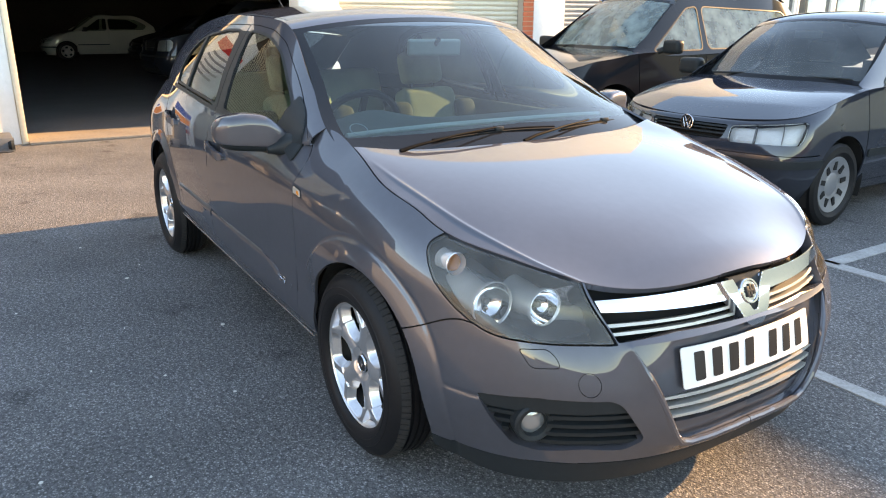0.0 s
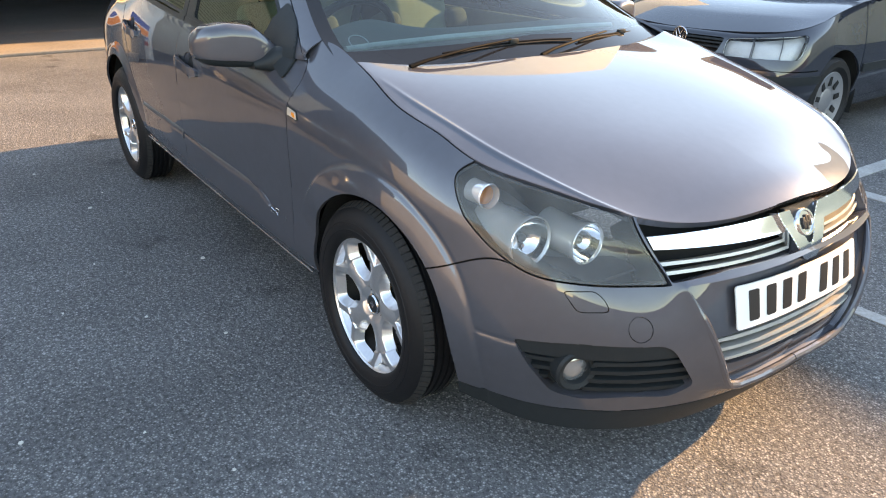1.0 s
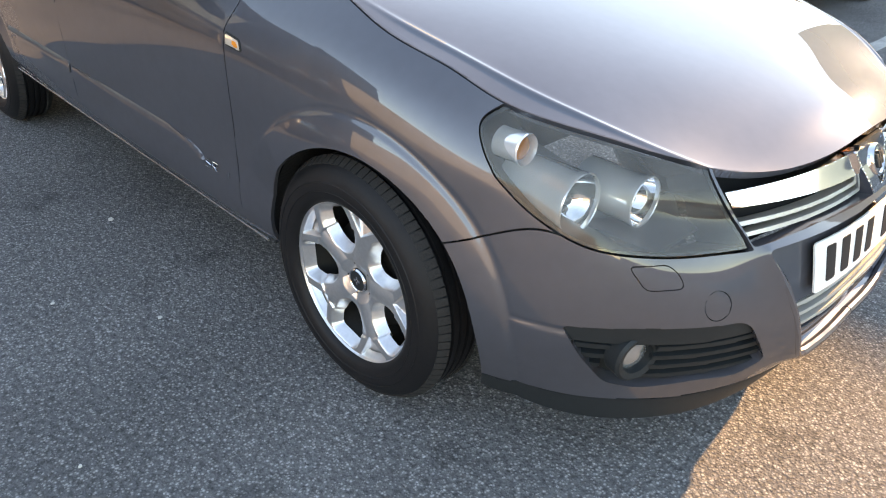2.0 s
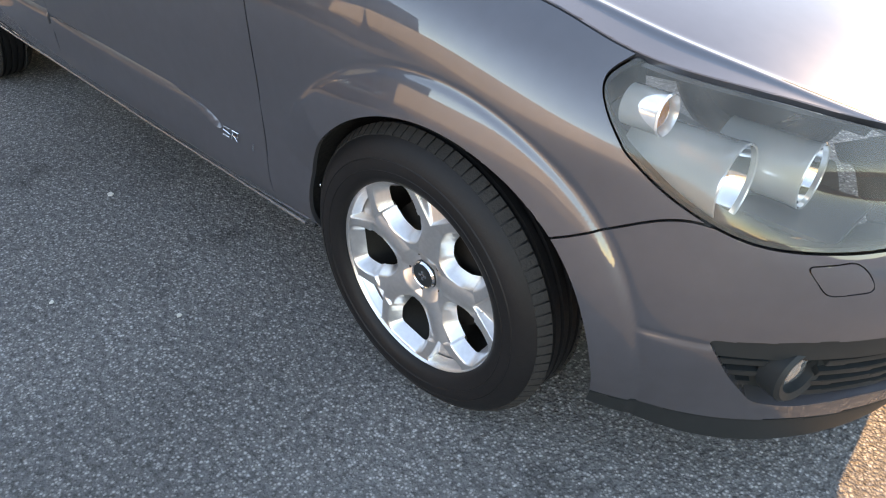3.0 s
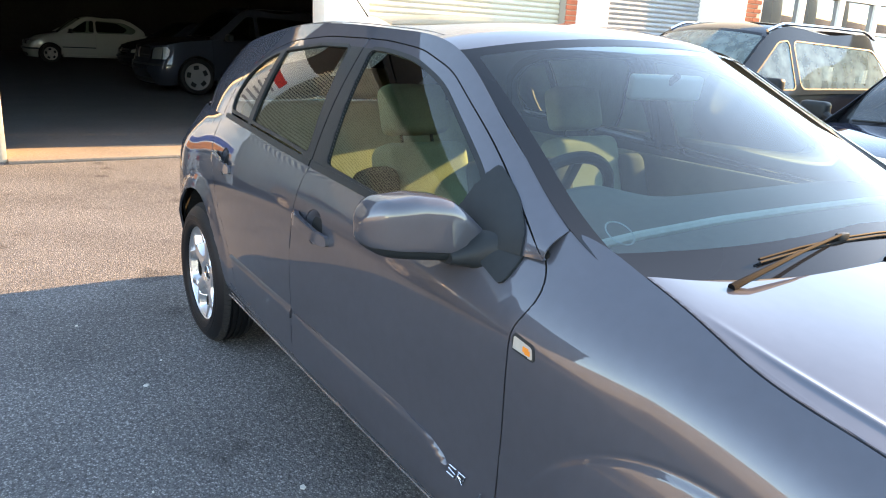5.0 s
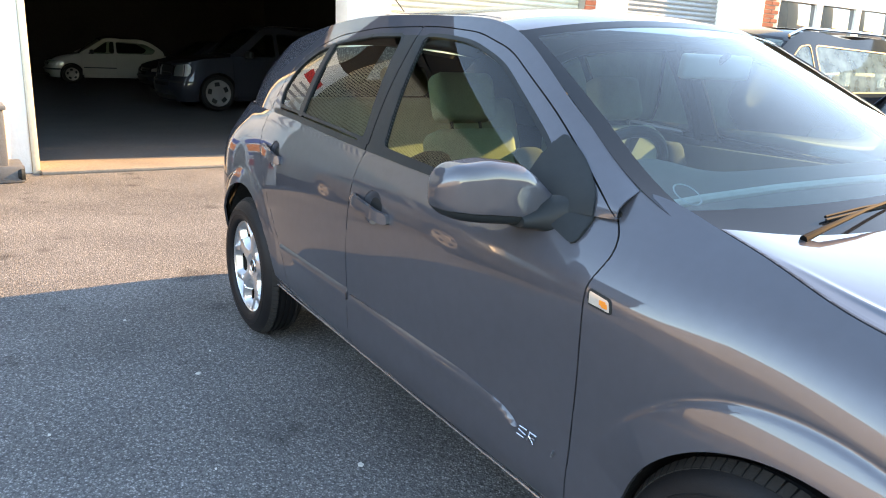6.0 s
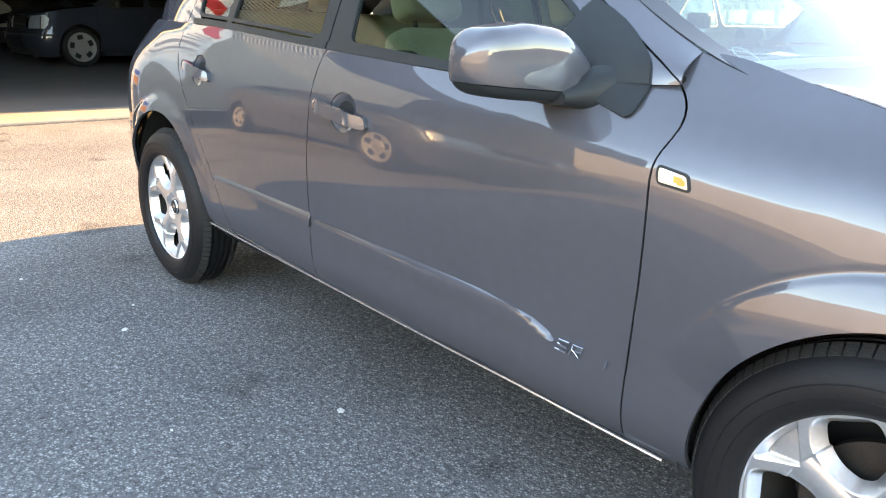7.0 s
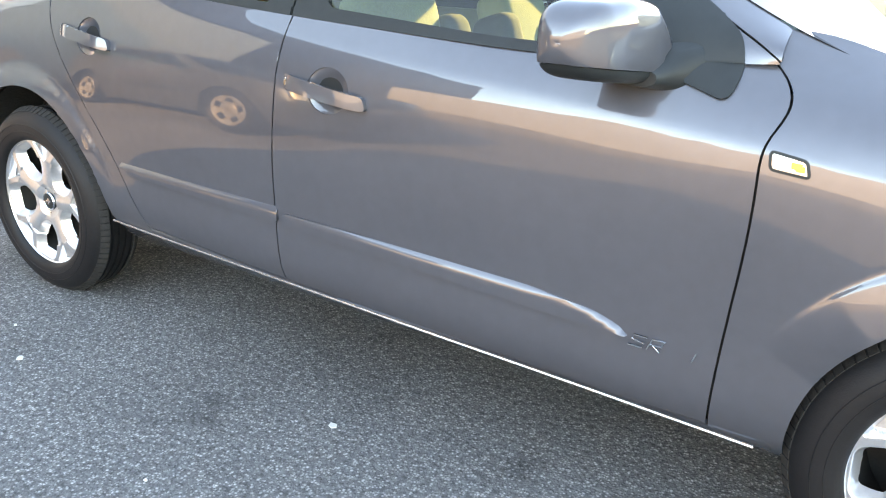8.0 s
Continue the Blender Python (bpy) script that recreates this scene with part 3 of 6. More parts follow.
# near-black shell behind the panels keeps their gaps in painted shade
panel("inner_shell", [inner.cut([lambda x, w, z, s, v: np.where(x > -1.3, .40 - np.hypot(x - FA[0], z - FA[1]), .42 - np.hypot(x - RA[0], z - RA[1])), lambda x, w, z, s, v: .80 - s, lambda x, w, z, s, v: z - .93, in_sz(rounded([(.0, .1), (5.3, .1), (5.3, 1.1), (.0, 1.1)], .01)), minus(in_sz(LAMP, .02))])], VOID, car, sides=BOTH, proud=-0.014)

# ---- bonnet ----
rail = ring(np.linspace(0, 1.62, 240), np.array([LEVELS[-1]]), False)[0]
zc = curve_of([(.80, .727), (.74, .765), (.65, .797), (.5, .838), (.35, .873), (.1, .925), (-.1, .957), (-.25, .978)])
x_back = curve_of([(0, -.125), (.35, -.145), (.6, -.205), (.73, -.26)])
crease = curve_of([(-.25, .69), (.08, .664), (.265, .642), (.44, .602), (.576, .543), (.67, .47), (.72, .43)])


def bonnet_grid():
    ws = np.concatenate([np.linspace(0, .42, 50), np.linspace(.4235, .725, 88)])
    xf = np.interp(ws, np.maximum.accumulate(rail[:, 1]) + np.arange(len(rail)) * 1e-7, rail[:, 0])
    u = np.linspace(0, 1, 120) ** 1.3
    X = xf[None] + u[:, None] * (x_back(ws)[None] - .02 - xf[None])
    W = np.broadcast_to(ws, X.shape)
    base = zc(X.ravel()).reshape(X.shape) - 0.028 * (W / .72) ** 3
    d = W - crease(X.ravel()).reshape(X.shape)
    base = base - 0.06 * (np.sqrt(d * d + .006**2) + d) / 2 * np.clip((.74 - X) / .1, 0, 1)
    line = .0032 * np.exp(-(d / .009) ** 2) * np.clip((X + .14) / .2, 0, 1)
    # meet the rail all along the front and side edge
    edge_z = np.interp(rail[:, 0], rail[::-1, 0], rail[::-1, 2])
    bz = np.array([zc(np.array([p[0]]))[0] - 0.028 * (p[1] / .72) ** 3 - 0.06 * max(p[1] - crease(np.array([p[0]]))[0], 0) for p in rail])
    miss = rail[:, 2] - bz
    flat = np.stack([X.ravel(), W.ravel()], 1)
    corr = np.zeros(len(flat))
    for a in range(0, len(flat), 4000):
        dist = np.hypot(flat[a:a + 4000, None, 0] - rail[None, :, 0], flat[a:a + 4000, None, 1] - rail[None, :, 1])
        wgt = 1 / (dist + .01) ** 4
        corr[a:a + 4000] = (wgt * miss).sum(1) / wgt.sum(1) * np.exp(-(dist.min(1) / .19) ** 1.5)
    Z = base + line + corr.reshape(X.shape)
    P = np.stack([X, W, Z], 2)
    return np.swapaxes(P, 0, 1)


bonnet_sheet = Sheet(bonnet_grid())
if bonnet_sheet.N[40, 40, 2] < 0:
    bonnet_sheet = Sheet(bonnet_grid()[:, ::-1])
bonnet = panel("bonnet", [bonnet_sheet.cut([lambda x, w, z, s, v: w - np.interp(x, rail[::-1, 0], rail[::-1, 1]) + .006])], PAINT, car, sides=BOTH, depth=0.02)

# ---- glasshouse ----
GX = [-.45, -.65, -.8, -1.05, -1.35, -1.7, -2.1, -2.5, -2.9, -3.15]
G_LOW = [(.757, .965), (.778, .953), (.786, .948), (.79, .953), (.787, .967), (.78, .985), (.768, 1.01), (.742, 1.025), (.67, 1.03), (.56, 1.025)]
G_TOP = [(.694, 1.022), (.645, 1.125), (.616, 1.212), (.568, 1.35), (.563, 1.395), (.56, 1.407), (.556, 1.398), (.545, 1.355), (.53, 1.26), (.50, 1.13)]


def house_grid(x, u):
    k = [-q for q in GX]
    lo, hi = spline(k, np.array(G_LOW), -x), spline(k, np.array(G_TOP), -x)
    P = np.zeros((len(u), len(x), 3))
    P[..., 0] = x
    P[..., 1:] = lo[None] * (1 - u)[:, None, None] + hi[None] * u[:, None, None]
    P[..., 1] += 0.02 * np.sin(np.pi * u)[:, None]
    return P


house = Sheet(house_grid(np.arange(-.45, -3.15, -.011), np.linspace(0, 1, 44)))
D1 = rounded([(-.437, .90, .001), (-.452, .968, .005), (-.490, .994, .02), (-.62, 1.065), (-.80, 1.172), (-1.03, 1.298), (-1.2, 1.345), (-1.4, 1.362), (-1.513, 1.364, .001), (-1.513, .90)], .05)
D2 = rounded([(-1.517, .90), (-1.517, 1.364, .001), (-1.8, 1.364), (-2.1, 1.338), (-2.3, 1.285), (-2.43, 1.20), (-2.47, 1.1), (-2.50, .98), (-2.50, .90)], .06)
W1 = rounded([(-.60, .97, .01), (-.72, 1.075), (-1.03, 1.258), (-1.2, 1.312), (-1.36, 1.330), (-1.463, 1.332, .02), (-1.415, 1.0, .02), (-1.0, .972), (-.78, .962)], .06)
W2 = rounded([(-1.56, 1.012, .02), (-1.605, 1.334, .02), (-1.80, 1.333), (-2.10, 1.303, .015), (-2.105, 1.047, .015), (-1.8, 1.03)], .03)
W3 = rounded([(-2.14, 1.05, .015), (-2.135, 1.296, .015), (-2.25, 1.268), (-2.36, 1.205), (-2.405, 1.12), (-2.385, 1.06, .02)], .05)
for sd in (R, L):
    panel("side_frame", [house.cut([minus(in_xz(D1, .003)), minus(in_xz(D2, .003))])], PAINT, car, sides=sd, depth=.004, lip=.001)
    # near-black strips added behind the door gaps so no sun leaks through
    for dp in (D1, D2):
        panel("gap_backing", [house.cut([(lambda q: lambda x, w, z, s, v: np.abs(outline(q, x, z)) - .016)(dp)])], VOID, car, "dark strip behind the door gaps, added to stop sunlight", sides=sd, proud=-.014, depth=.004)
    fd, rd = doors["f", sd], doors["r", sd]
    frame_f = panel("door_frame", [house.cut([in_xz(D1), minus(in_xz(W1)), lambda x, w, z, s, v: np.minimum(-1.425 - x - (z - 1.0) * .14, 1.336 - z)])], PAINT, fd, sides=sd)
    panel("door_frame", [house.cut([in_xz(D2), minus(in_xz(rounded([(-1.55, 1.0), (-1.55, 1.335), (-1.80, 1.335), (-2.10, 1.305), (-2.25, 1.270), (-2.36, 1.207), (-2.405, 1.12), (-2.385, 1.04), (-2.1, 1.03)], .04), .004)), lambda x, w, z, s, v: np.minimum(x + 1.60, 1.338 - z)])], PAINT, rd, sides=sd)
    panel("pillar_trim", [house.cut([in_xz(D1, -.001), minus(in_xz(W1, .004)), lambda x, w, z, s, v: x + 1.40 + (z - 1.0) * .14, lambda x, w, z, s, v: z - 1.336])], BLACK, fd, "satin black pillar trim", sides=sd, proud=.002)
    panel("pillar_trim", [house.cut([in_xz(D2, -.001), minus(in_xz(W2, .004)), lambda x, w, z, s, v: -1.60 - x, lambda x, w, z, s, v: z - 1.338])], BLACK, rd, "satin black pillar trim", sides=sd, proud=.002)
    panel("pane_divider", [house.cut([in_xz(rounded([(-2.10, 1.03), (-2.095, 1.31), (-2.14, 1.305), (-2.145, 1.03)], .005))])], BLACK, rd, "black pane divider", sides=sd, proud=.003)
    for wp, dr in ((W1, fd), (W2, rd), (W3, rd)):
        panel("window_seal", [house.cut([in_xz(wp, .011), minus(in_xz(wp, .0))])], BLACK, dr, "black rubber window seal", sides=sd, proud=.0025)
        panel("side_window", [house.cut([in_xz(wp, .004)])], GLASS, dr, "clear side window glass", sides=sd, proud=-.006, depth=.003)
    panel("belt_strip", [house.cut([lambda x, w, z, s, v: np.abs(z - z_belt(x) - .006) - .012, lambda x, w, z, s, v: x + .62, lambda x, w, z, s, v: -1.511 - x])], BLACK, fd, "black waistline strip", sides=sd, proud=.006)
    panel("belt_strip", [house.cut([lambda x, w, z, s, v: np.abs(z - z_belt(x) - .006) - .012, lambda x, w, z, s, v: x + 1.519, lambda x, w, z, s, v: -2.42 - x])], BLACK, rd, "black waistline strip", sides=sd, proud=.006)

# roof and screens
k_top = [-q for q in GX]


def roof_grid():
    x = np.arange(-.93, -3.0, -.02)
    q = np.linspace(0, 1, 50)
    hi = spline(k_top, np.array(G_TOP), -x)
    P = np.zeros((len(q), len(x), 3))
    crown = .052 * np.ones(len(x))
    P[..., 0] = x
    P[..., 1] = q[:, None] * hi[None, :, 0]
    P[..., 2] = hi[None, :, 1] + crown[None] * (1 - q[:, None] ** 2.4)
    return P


x_head = curve_of([(0, -.965), (.3, -.99), (.5, -1.03), (.57, -1.055)])
roof_sheet = Sheet(roof_grid()[:, ::-1])
if roof_sheet.N[10, 40, 2] < 0:
    roof_sheet = Sheet(roof_grid())
panel("roof", [roof_sheet.cut([lambda x, w, z, s, v: x - x_head(w), lambda x, w, z, s, v: -2.86 - x])], PAINT, car, sides=BOTH)


def screen_grid():
    q, u = np.linspace(0, 1, 60), np.linspace(0, 1, 50)
    k = [-.246, -.40, -.65, -1.045]
    side = spline([0, .16, .45, 1], np.array([(-.268, .706, .952), (-.42, .698, 1.010), (-.66, .642, 1.128), (-1.05, .567, 1.347)]), u)
    mid = spline([0, .5, 1], np.array([(-.130, 0, .928), (-.53, 0, 1.182), (-.968, 0, 1.398)]), u)
    a = q[:, None, None]
    P = mid[None] + (side - mid)[None] * a**1.0
    P[..., 0] = mid[None, :, 0] + (side - mid)[None, :, 0] * q[:, None] ** 2.2
    P[..., 2] = mid[None, :, 2] + (side - mid)[None, :, 2] * q[:, None] ** 2.2
    return P, q, u


SP, sq, su = screen_grid()
sc_sheet = Sheet(SP, np.broadcast_to(sq[:, None], SP.shape[:2]).copy(), np.broadcast_to(su, SP.shape[:2]).copy())
if sc_sheet.N[10, 20, 2] < 0:
    sc_sheet = Sheet(SP[:, ::-1], sc_sheet.S[:, ::-1].copy(), sc_sheet.V[:, ::-1].copy())
windscreen = panel("windscreen", [sc_sheet.cut([lambda x, w, z, s, v: s - .995])], SCREEN, car, "windscreen with black printed border", sides=BOTH, depth=.004, proud=.002)
FRIT = material("black_glass_border", (0.012, 0.013, 0.015), rough=0.08, spec=0.25)
panel("black_border", [sc_sheet.cut([lambda x, w, z, s, v: -np.maximum.reduce([s - .94, .16 * (1 - s * .3) - v, v - .955])])], FRIT, windscreen, sides=BOTH, depth=.003, proud=.004)
panel("screen_scuttle", [sc_sheet.cut([lambda x, w, z, s, v: v - .035, lambda x, w, z, s, v: s - .9])], BLACK, car, "black plastic scuttle panel", sides=BOTH, proud=.006)


def back_grid():
    q, u = np.linspace(0, 1, 30), np.linspace(0, 1, 20)
    side = spline([0, 1], np.array([(-2.86, .53, 1.275), (-3.2, .50, 1.02)]), u)
    mid = spline([0, 1], np.array([(-2.87, 0, 1.325), (-3.27, 0, 1.02)]), u)
    return mid[None] + (side - mid)[None] * q[:, None, None]


bs = Sheet(back_grid()[:, ::-1])
if bs.N[5, 5, 2] < 0:
    bs = Sheet(back_grid())
panel("rear_screen", [bs.cut([])], GLASS, car, "tailgate glass", sides=BOTH, depth=.004)

# ---- wheels ----
HOLE = rounded([(.088, -.010, .008), (.088, .010, .008), (.110, .033, .014), (.150, .045, .016), (.186, .037, .010), (.186, -.037, .010), (.150, -.045, .016), (.110, -.033, .014)], .012, 5)
TREAD = material("tyre_tread", (0.018, 0.0175, 0.017), rough=0.85, bump=0.4, scale=180, vary=0.25, vary_scale=10)
# near-black tones for the rim's inside and the brake
RIM_DARK = material("dark_rim_inside", (0.020, 0.018, 0.016), rough=0.8, vary=0.3, vary_scale=15)
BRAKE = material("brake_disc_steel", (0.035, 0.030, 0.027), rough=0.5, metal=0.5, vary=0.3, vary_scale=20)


def fold(x, z, phase):
    th = np.arctan2(z, x) - phase
    ph = (th + math.pi / 5) % (math.tau / 5) - math.pi / 5
    return np.hypot(x, z), ph


def wheel_face(phase, fine):
    """Five broad spokes that fork into a sunk triangle at the rim, with sloping walls down into the windows."""
    r, th = np.linspace(.031, .2085, 84 if fine else 40), np.linspace(0, math.tau, 421 if fine else 181)
    rr, tt = np.meshgrid(r, th, indexing="ij")
    x, z = rr * np.cos(tt), rr * np.sin(tt)
    _, ph = fold(x, z, phase + math.pi / 5)           # zero along a spoke
    off = np.abs(rr * np.sin(ph))
    dish = .0585 + .0105 * np.clip((rr - .05) / .15, 0, 1) - .010 * np.clip((.058 - rr) / .02, 0, 1)
    dish = dish - .0035 * np.clip(off / .02, 0, 1.2) ** 2 * (rr < .15)      # the spokes are a little crowned
    vee = (rr - .143) * .86 - off
    sunk = .004 + .022 * np.clip((rr - .143) / .06, 0, 1)
    dish = dish - sunk * np.clip(vee / .004, 0, 1) * np.clip((.205 - rr) / .004, 0, 1)
    r_, ph_ = fold(x, z, phase)
    away = outline(HOLE, (r_ * np.cos(ph_)).ravel(), (r_ * np.sin(ph_)).ravel()).reshape(r_.shape)
    slope = np.clip(1 - away / .016, 0, 1.15)
    dish = dish - .028 * slope * np.clip((.2075 - rr) / .004, 0, 1)
    P = np.stack([x, .744 + dish, z], 2)
    return Sheet(P[::-1])


def wheel(cx, side, phase, parent):
    w = new("wheel")
    w.parent, w.location = parent, (cx, 0, .312)
    y = float(across(.744, side))
    prof = [(.2085, -.076), (.213, -.085), (.224, -.092), (.243, -.0955), (.262, -.0945), (.276, -.089), (.288, -.081), (.298, -.071), (.305, -.062), (.3095, -.052)]
    grooves = []
    for g in (-.036, -.012, .012, .036):
        grooves += [(.311, g - .005), (.304, g - .004), (.304, g + .004), (.311, g + .005)]
    full = prof + grooves + [(r, -a) for r, a in prof[::-1]]
    ty = part("tyre", lathe(full, seg=96, centre=(0, y, 0)), RUBBER, w, "black rubber tyre with sipes on the shoulder")
    # shoulder blocks
    bm = bmesh.new()
    for k in range(88):
        m = Matrix.Translation((0, y, 0)) @ Matrix.Rotation(k * math.tau / 88, 4, "Y")
        for sg in (-1, 1):
            mm = m @ Matrix.Translation((0, sg * .0575, .3062)) @ Matrix.Rotation(sg * -.55, 4, "X")
            box(bm, -.0092, .0092, -.014, .014, -.006, .0022, 0, mm)
    tagged(part("tread", bm, TREAD, ty, smooth=False), kind="stuff")
    bm = bmesh.new()
    for r0, h in ((.240, .0012), (.262, .0012), (.2165, .0015)):
        yb = np.interp(r0, (.2085, .224, .243, .262), (.076, .092, .0955, .0945))
        t = lathe([(r0 - .002, side * (yb - .001)), (r0, side * (yb + h)), (r0 + .002, side * (yb - .001))], seg=96, centre=(0, y, 0))
        me = bpy.data.meshes.new("t")
        t.to_mesh(me)
        t.free()
        bm.from_mesh(me)
        bpy.data.meshes.remove(me)
    part("sidewall_ribs", bm, RUBBER, ty)
    face = wheel_face(phase, side < 0)
    if face.N[30, 10, 1] < 0:
        face = Sheet(face.P[::-1])

    def holes(x, w_, z, s, v):
        r, ph = fold(x, z, phase)
        return -outline(HOLE, r * np.cos(ph), r * np.sin(ph))
    rim = panel("rim", [face.cut([holes])], ALLOY, w, "silver alloy rim with five forked spokes", depth=.016, sides=(side,), lip=.0012)
    part("rim_barrel", lathe([(.196, side * .048), (.2055, side * .066), (.2075, side * .0715), (.2105, side * .0740), (.2128, side * .0720), (.2125, side * .066), (.208, side * .060), (.2, side * .045)], seg=80, centre=(0, y, 0)), ALLOY, rim)
    part("barrel_inside", lathe([(.2, side * .046), (.196, side * .03), (.185, -side * .09), (.10, -side * .092)], seg=60, centre=(0, y, 0)), RIM_DARK, rim, "near-black inside of the rim")
    part("hub_cap", lathe([(.0, side * .053), (.024, side * .054), (.029, side * .0525), (.031, side * .050), (.033, side * .03)], seg=40, centre=(0, y, 0)), BLACK, rim, "black hub cap with a chrome ring")
    part("cap_ring", lathe([(.0255, side * .0532), (.028, side * .0555), (.031, side * .0510)], seg=40, centre=(0, y, 0)), CHROME, rim)
    bm = bmesh.new()
    box(bm, -.011, .011, y + side * .0535 - .002, y + side * .0535 + .002, -.003, .003, .001)
    box(bm, -.003, .003, y + side * .0535 - .002, y + side * .0535 + .002, -.011, .011, .001)
    part("cap_mark", bm, CHROME, rim)
    for k in range(5):
        a = phase + k * math.tau / 5
        c = (.049 * math.cos(a), y, .049 * math.sin(a))
        part("wheel_bolt", lathe([(.0, side * .0470), (.0065, side * .0470), (.0075, side * .0455), (.0075, side * .030)], seg=12, centre=c), BRAKE, rim)
    part("brake_disc", lathe([(.02, side * .02), (.06, side * .02), (.062, side * .0), (.14, side * .0), (.14, -side * .022), (.05, -side * .022)], seg=48, centre=(0, y, 0)), BRAKE, w, "dark brown steel brake disc")
    bm = box(bmesh.new(), .06, .15, y - side * .04 - .02, y - side * .04 + .045, -.06, .07, .01)
    part("caliper", bm, BLACK, w)
    return w


for cx_ in (0, -2.614):
    for sd_ in (-1, 1):
        wheel(cx_, sd_, radians(40) if cx_ == 0 else radians(44), car)

# arch liners
LINER = material("black_felt_liner", (0.012, 0.012, 0.012), rough=0.95, bump=0.5, scale=90)
for (cx_, cz_) in (FA, RA):
    for sd_ in (-1, 1):
        rad = .372 if cx_ > -1 else .392
        bm = bmesh.new()
        rows = []
        for k in range(41):
            a = radians(-2) + radians(187) * k / 40
            rows.append([bm.verts.new((cx_ + rad * math.cos(a), float(across(yy, sd_)), cz_ + rad * math.sin(a))) for yy in (.812 - (.11 * max(math.cos(a), 0) ** 1.5 if cx_ > -1 else .03), .6, .42)])
        mid = bm.verts.new((cx_, float(across(.42, sd_)), cz_))
        for a, b in zip(rows, rows[1:]):
            bm.faces.new((a[0], b[0], b[1], a[1]))
            bm.faces.new((a[1], b[1], b[2], a[2]))
            bm.faces.new((a[2], b[2], mid))
        lin = part("arch_liner", bm, LINER, car, "black wheel arch liner")
        if cx_ > -1:
            bm = bmesh.new()
            bmesh.ops.create_uvsphere(bm, u_segments=10, v_segments=6, radius=.006, matrix=Matrix.Translation((-.322, sd_ * .79, .388)))
            part("liner_clip", bm, CHROME, lin)

# ---- headlamps ----
BEZEL = material("lamp_bezel", (0.12, 0.122, 0.13), rough=0.4, metal=0.3, vary=0.1)
REFLECT = material("lamp_reflector", (0.85, 0.86, 0.88), rough=0.06, metal=1.0)
BARREL = material("aluminised_plastic", (0.80, 0.81, 0.83), rough=0.15, metal=0.5, coat=1.0, vary=0.08, vary_scale=30)
HAZE = clear_glass("hazy_lamp_lens", (0.86, 0.87, 0.86), rough=0.02, haze=0.06, haze_color=(0.8, 0.77, 0.70))


def flute(name, r, c, length, parent, side, inner=True, mat=None):
    """A chrome tube with a bowl inside, looking forward."""
    x, w, z = c
    at = (x, float(across(w, side)), z)
    barrel = [(r * 1.0, -length), (r, -.012), (r * 1.02, -.010), (r * 1.02, .003), (r * .99, .005), (r * .955, .003), (r * .95, -.006)]
    prof = [(r * .95, -.005), (r * .90, -.018), (r * .74, -.036), (r * .45, -.050), (0.0, -.056)]
    tube_ob = part(name, lathe(barrel, axis="X", seg=48, centre=at), BARREL, parent, "bright silvered reflector tube")
    part("bowl", lathe(prof, axis="X", seg=48, centre=at), REFLECT, tube_ob, "mirror-like reflector bowl")
    bm = bmesh.new()
    bmesh.ops.create_uvsphere(bm, u_segments=14, v_segments=8, radius=.011, matrix=Matrix.Translation((x - .03, float(across(w, side)), z)))
    part("bulb", bm, mat or BEZEL, tube_ob)
    return tube_ob


for sd in (R, L):
    k = sd[0]
    lamp = panel("headlamp", [front.cut([in_sz(LAMP, .002), lambda x, w, z, s, v: v - .752])], BEZEL, car, "headlamp with chrome reflectors behind a hazy clear lens", sides=sd, proud=-.18, depth=.004)
    panel("lens", [front.cut([in_sz(LAMP, -.0025), lambda x, w, z, s, v: v - .752])], HAZE, lamp, "hazy clear lamp lens", sides=sd, depth=.004)
    panel("lens_edge", [front.cut([in_sz(LAMP, -.0022), minus(in_sz(LAMP, -.008)), lambda x, w, z, s, v: v - .757])], BLACK, lamp, sides=sd, proud=-.003, depth=.13)
    tray = box(bmesh.new(), .25, .50, *sorted((k * .40, k * .69)), .570, .578)
    box(tray, .50, .64, *sorted((k * .40, k * .57)), .570, .578)
    part("lamp_tray", tray, BEZEL, lamp, "dark floor of the lamp housing")
    flute("main_reflector", .065, (.497, .638, .653), .16, lamp, k)
    flute("dip_reflector", .054, (.562, .508, .640), .14, lamp, k)
    t = part("indicator_tube", lathe([(.032, -.06), (.032, -.004), (.033, 0), (.031, .003), (.029, -.003), (.027, -.02), (0, -.03)], axis="X", seg=32, centre=(.400, float(across(.693, k)), .752)), BARREL, lamp)
    bm = bmesh.new()
    bmesh.ops.create_uvsphere(bm, u_segments=20, v_segments=10, radius=.025, matrix=Matrix.Translation((.385, float(across(.693, k)), .752)) @ Matrix.Diagonal((.55, 1, 1, 1)))
    part("indicator_bulb", bm, AMBER, t, "orange indicator bulb")

# ---- grille, badge and plate ----
SILVER = material("silver_plastic", (0.50, 0.49, 0.46), rough=0.35, metal=0.4, vary=0.08)


def band(z0, z1):
    return lambda x, w, z, s, v: np.maximum(z0(w) - z, z - z1(w))


grille = panel("grille_bar", [front.cut([in_sz(GRILLE, -.004), band(lambda w: .650 + .03 * w, lambda w: .702 - .02 * w), lambda x, w, z, s, v: .05 - w])], CHROME, car, "chrome grille bar", sides=BOTH, proud=.004, depth=.05, lip=.004)
for q in (.634, .613):
    panel("grille_slat", [front.cut([in_sz(GRILLE, -.003), band(lambda w: q - .004 - .01 * w, lambda w: q + .004 - .01 * w)])], SILVER, grille, "thin silver slat", sides=BOTH, proud=-.012, depth=.04)
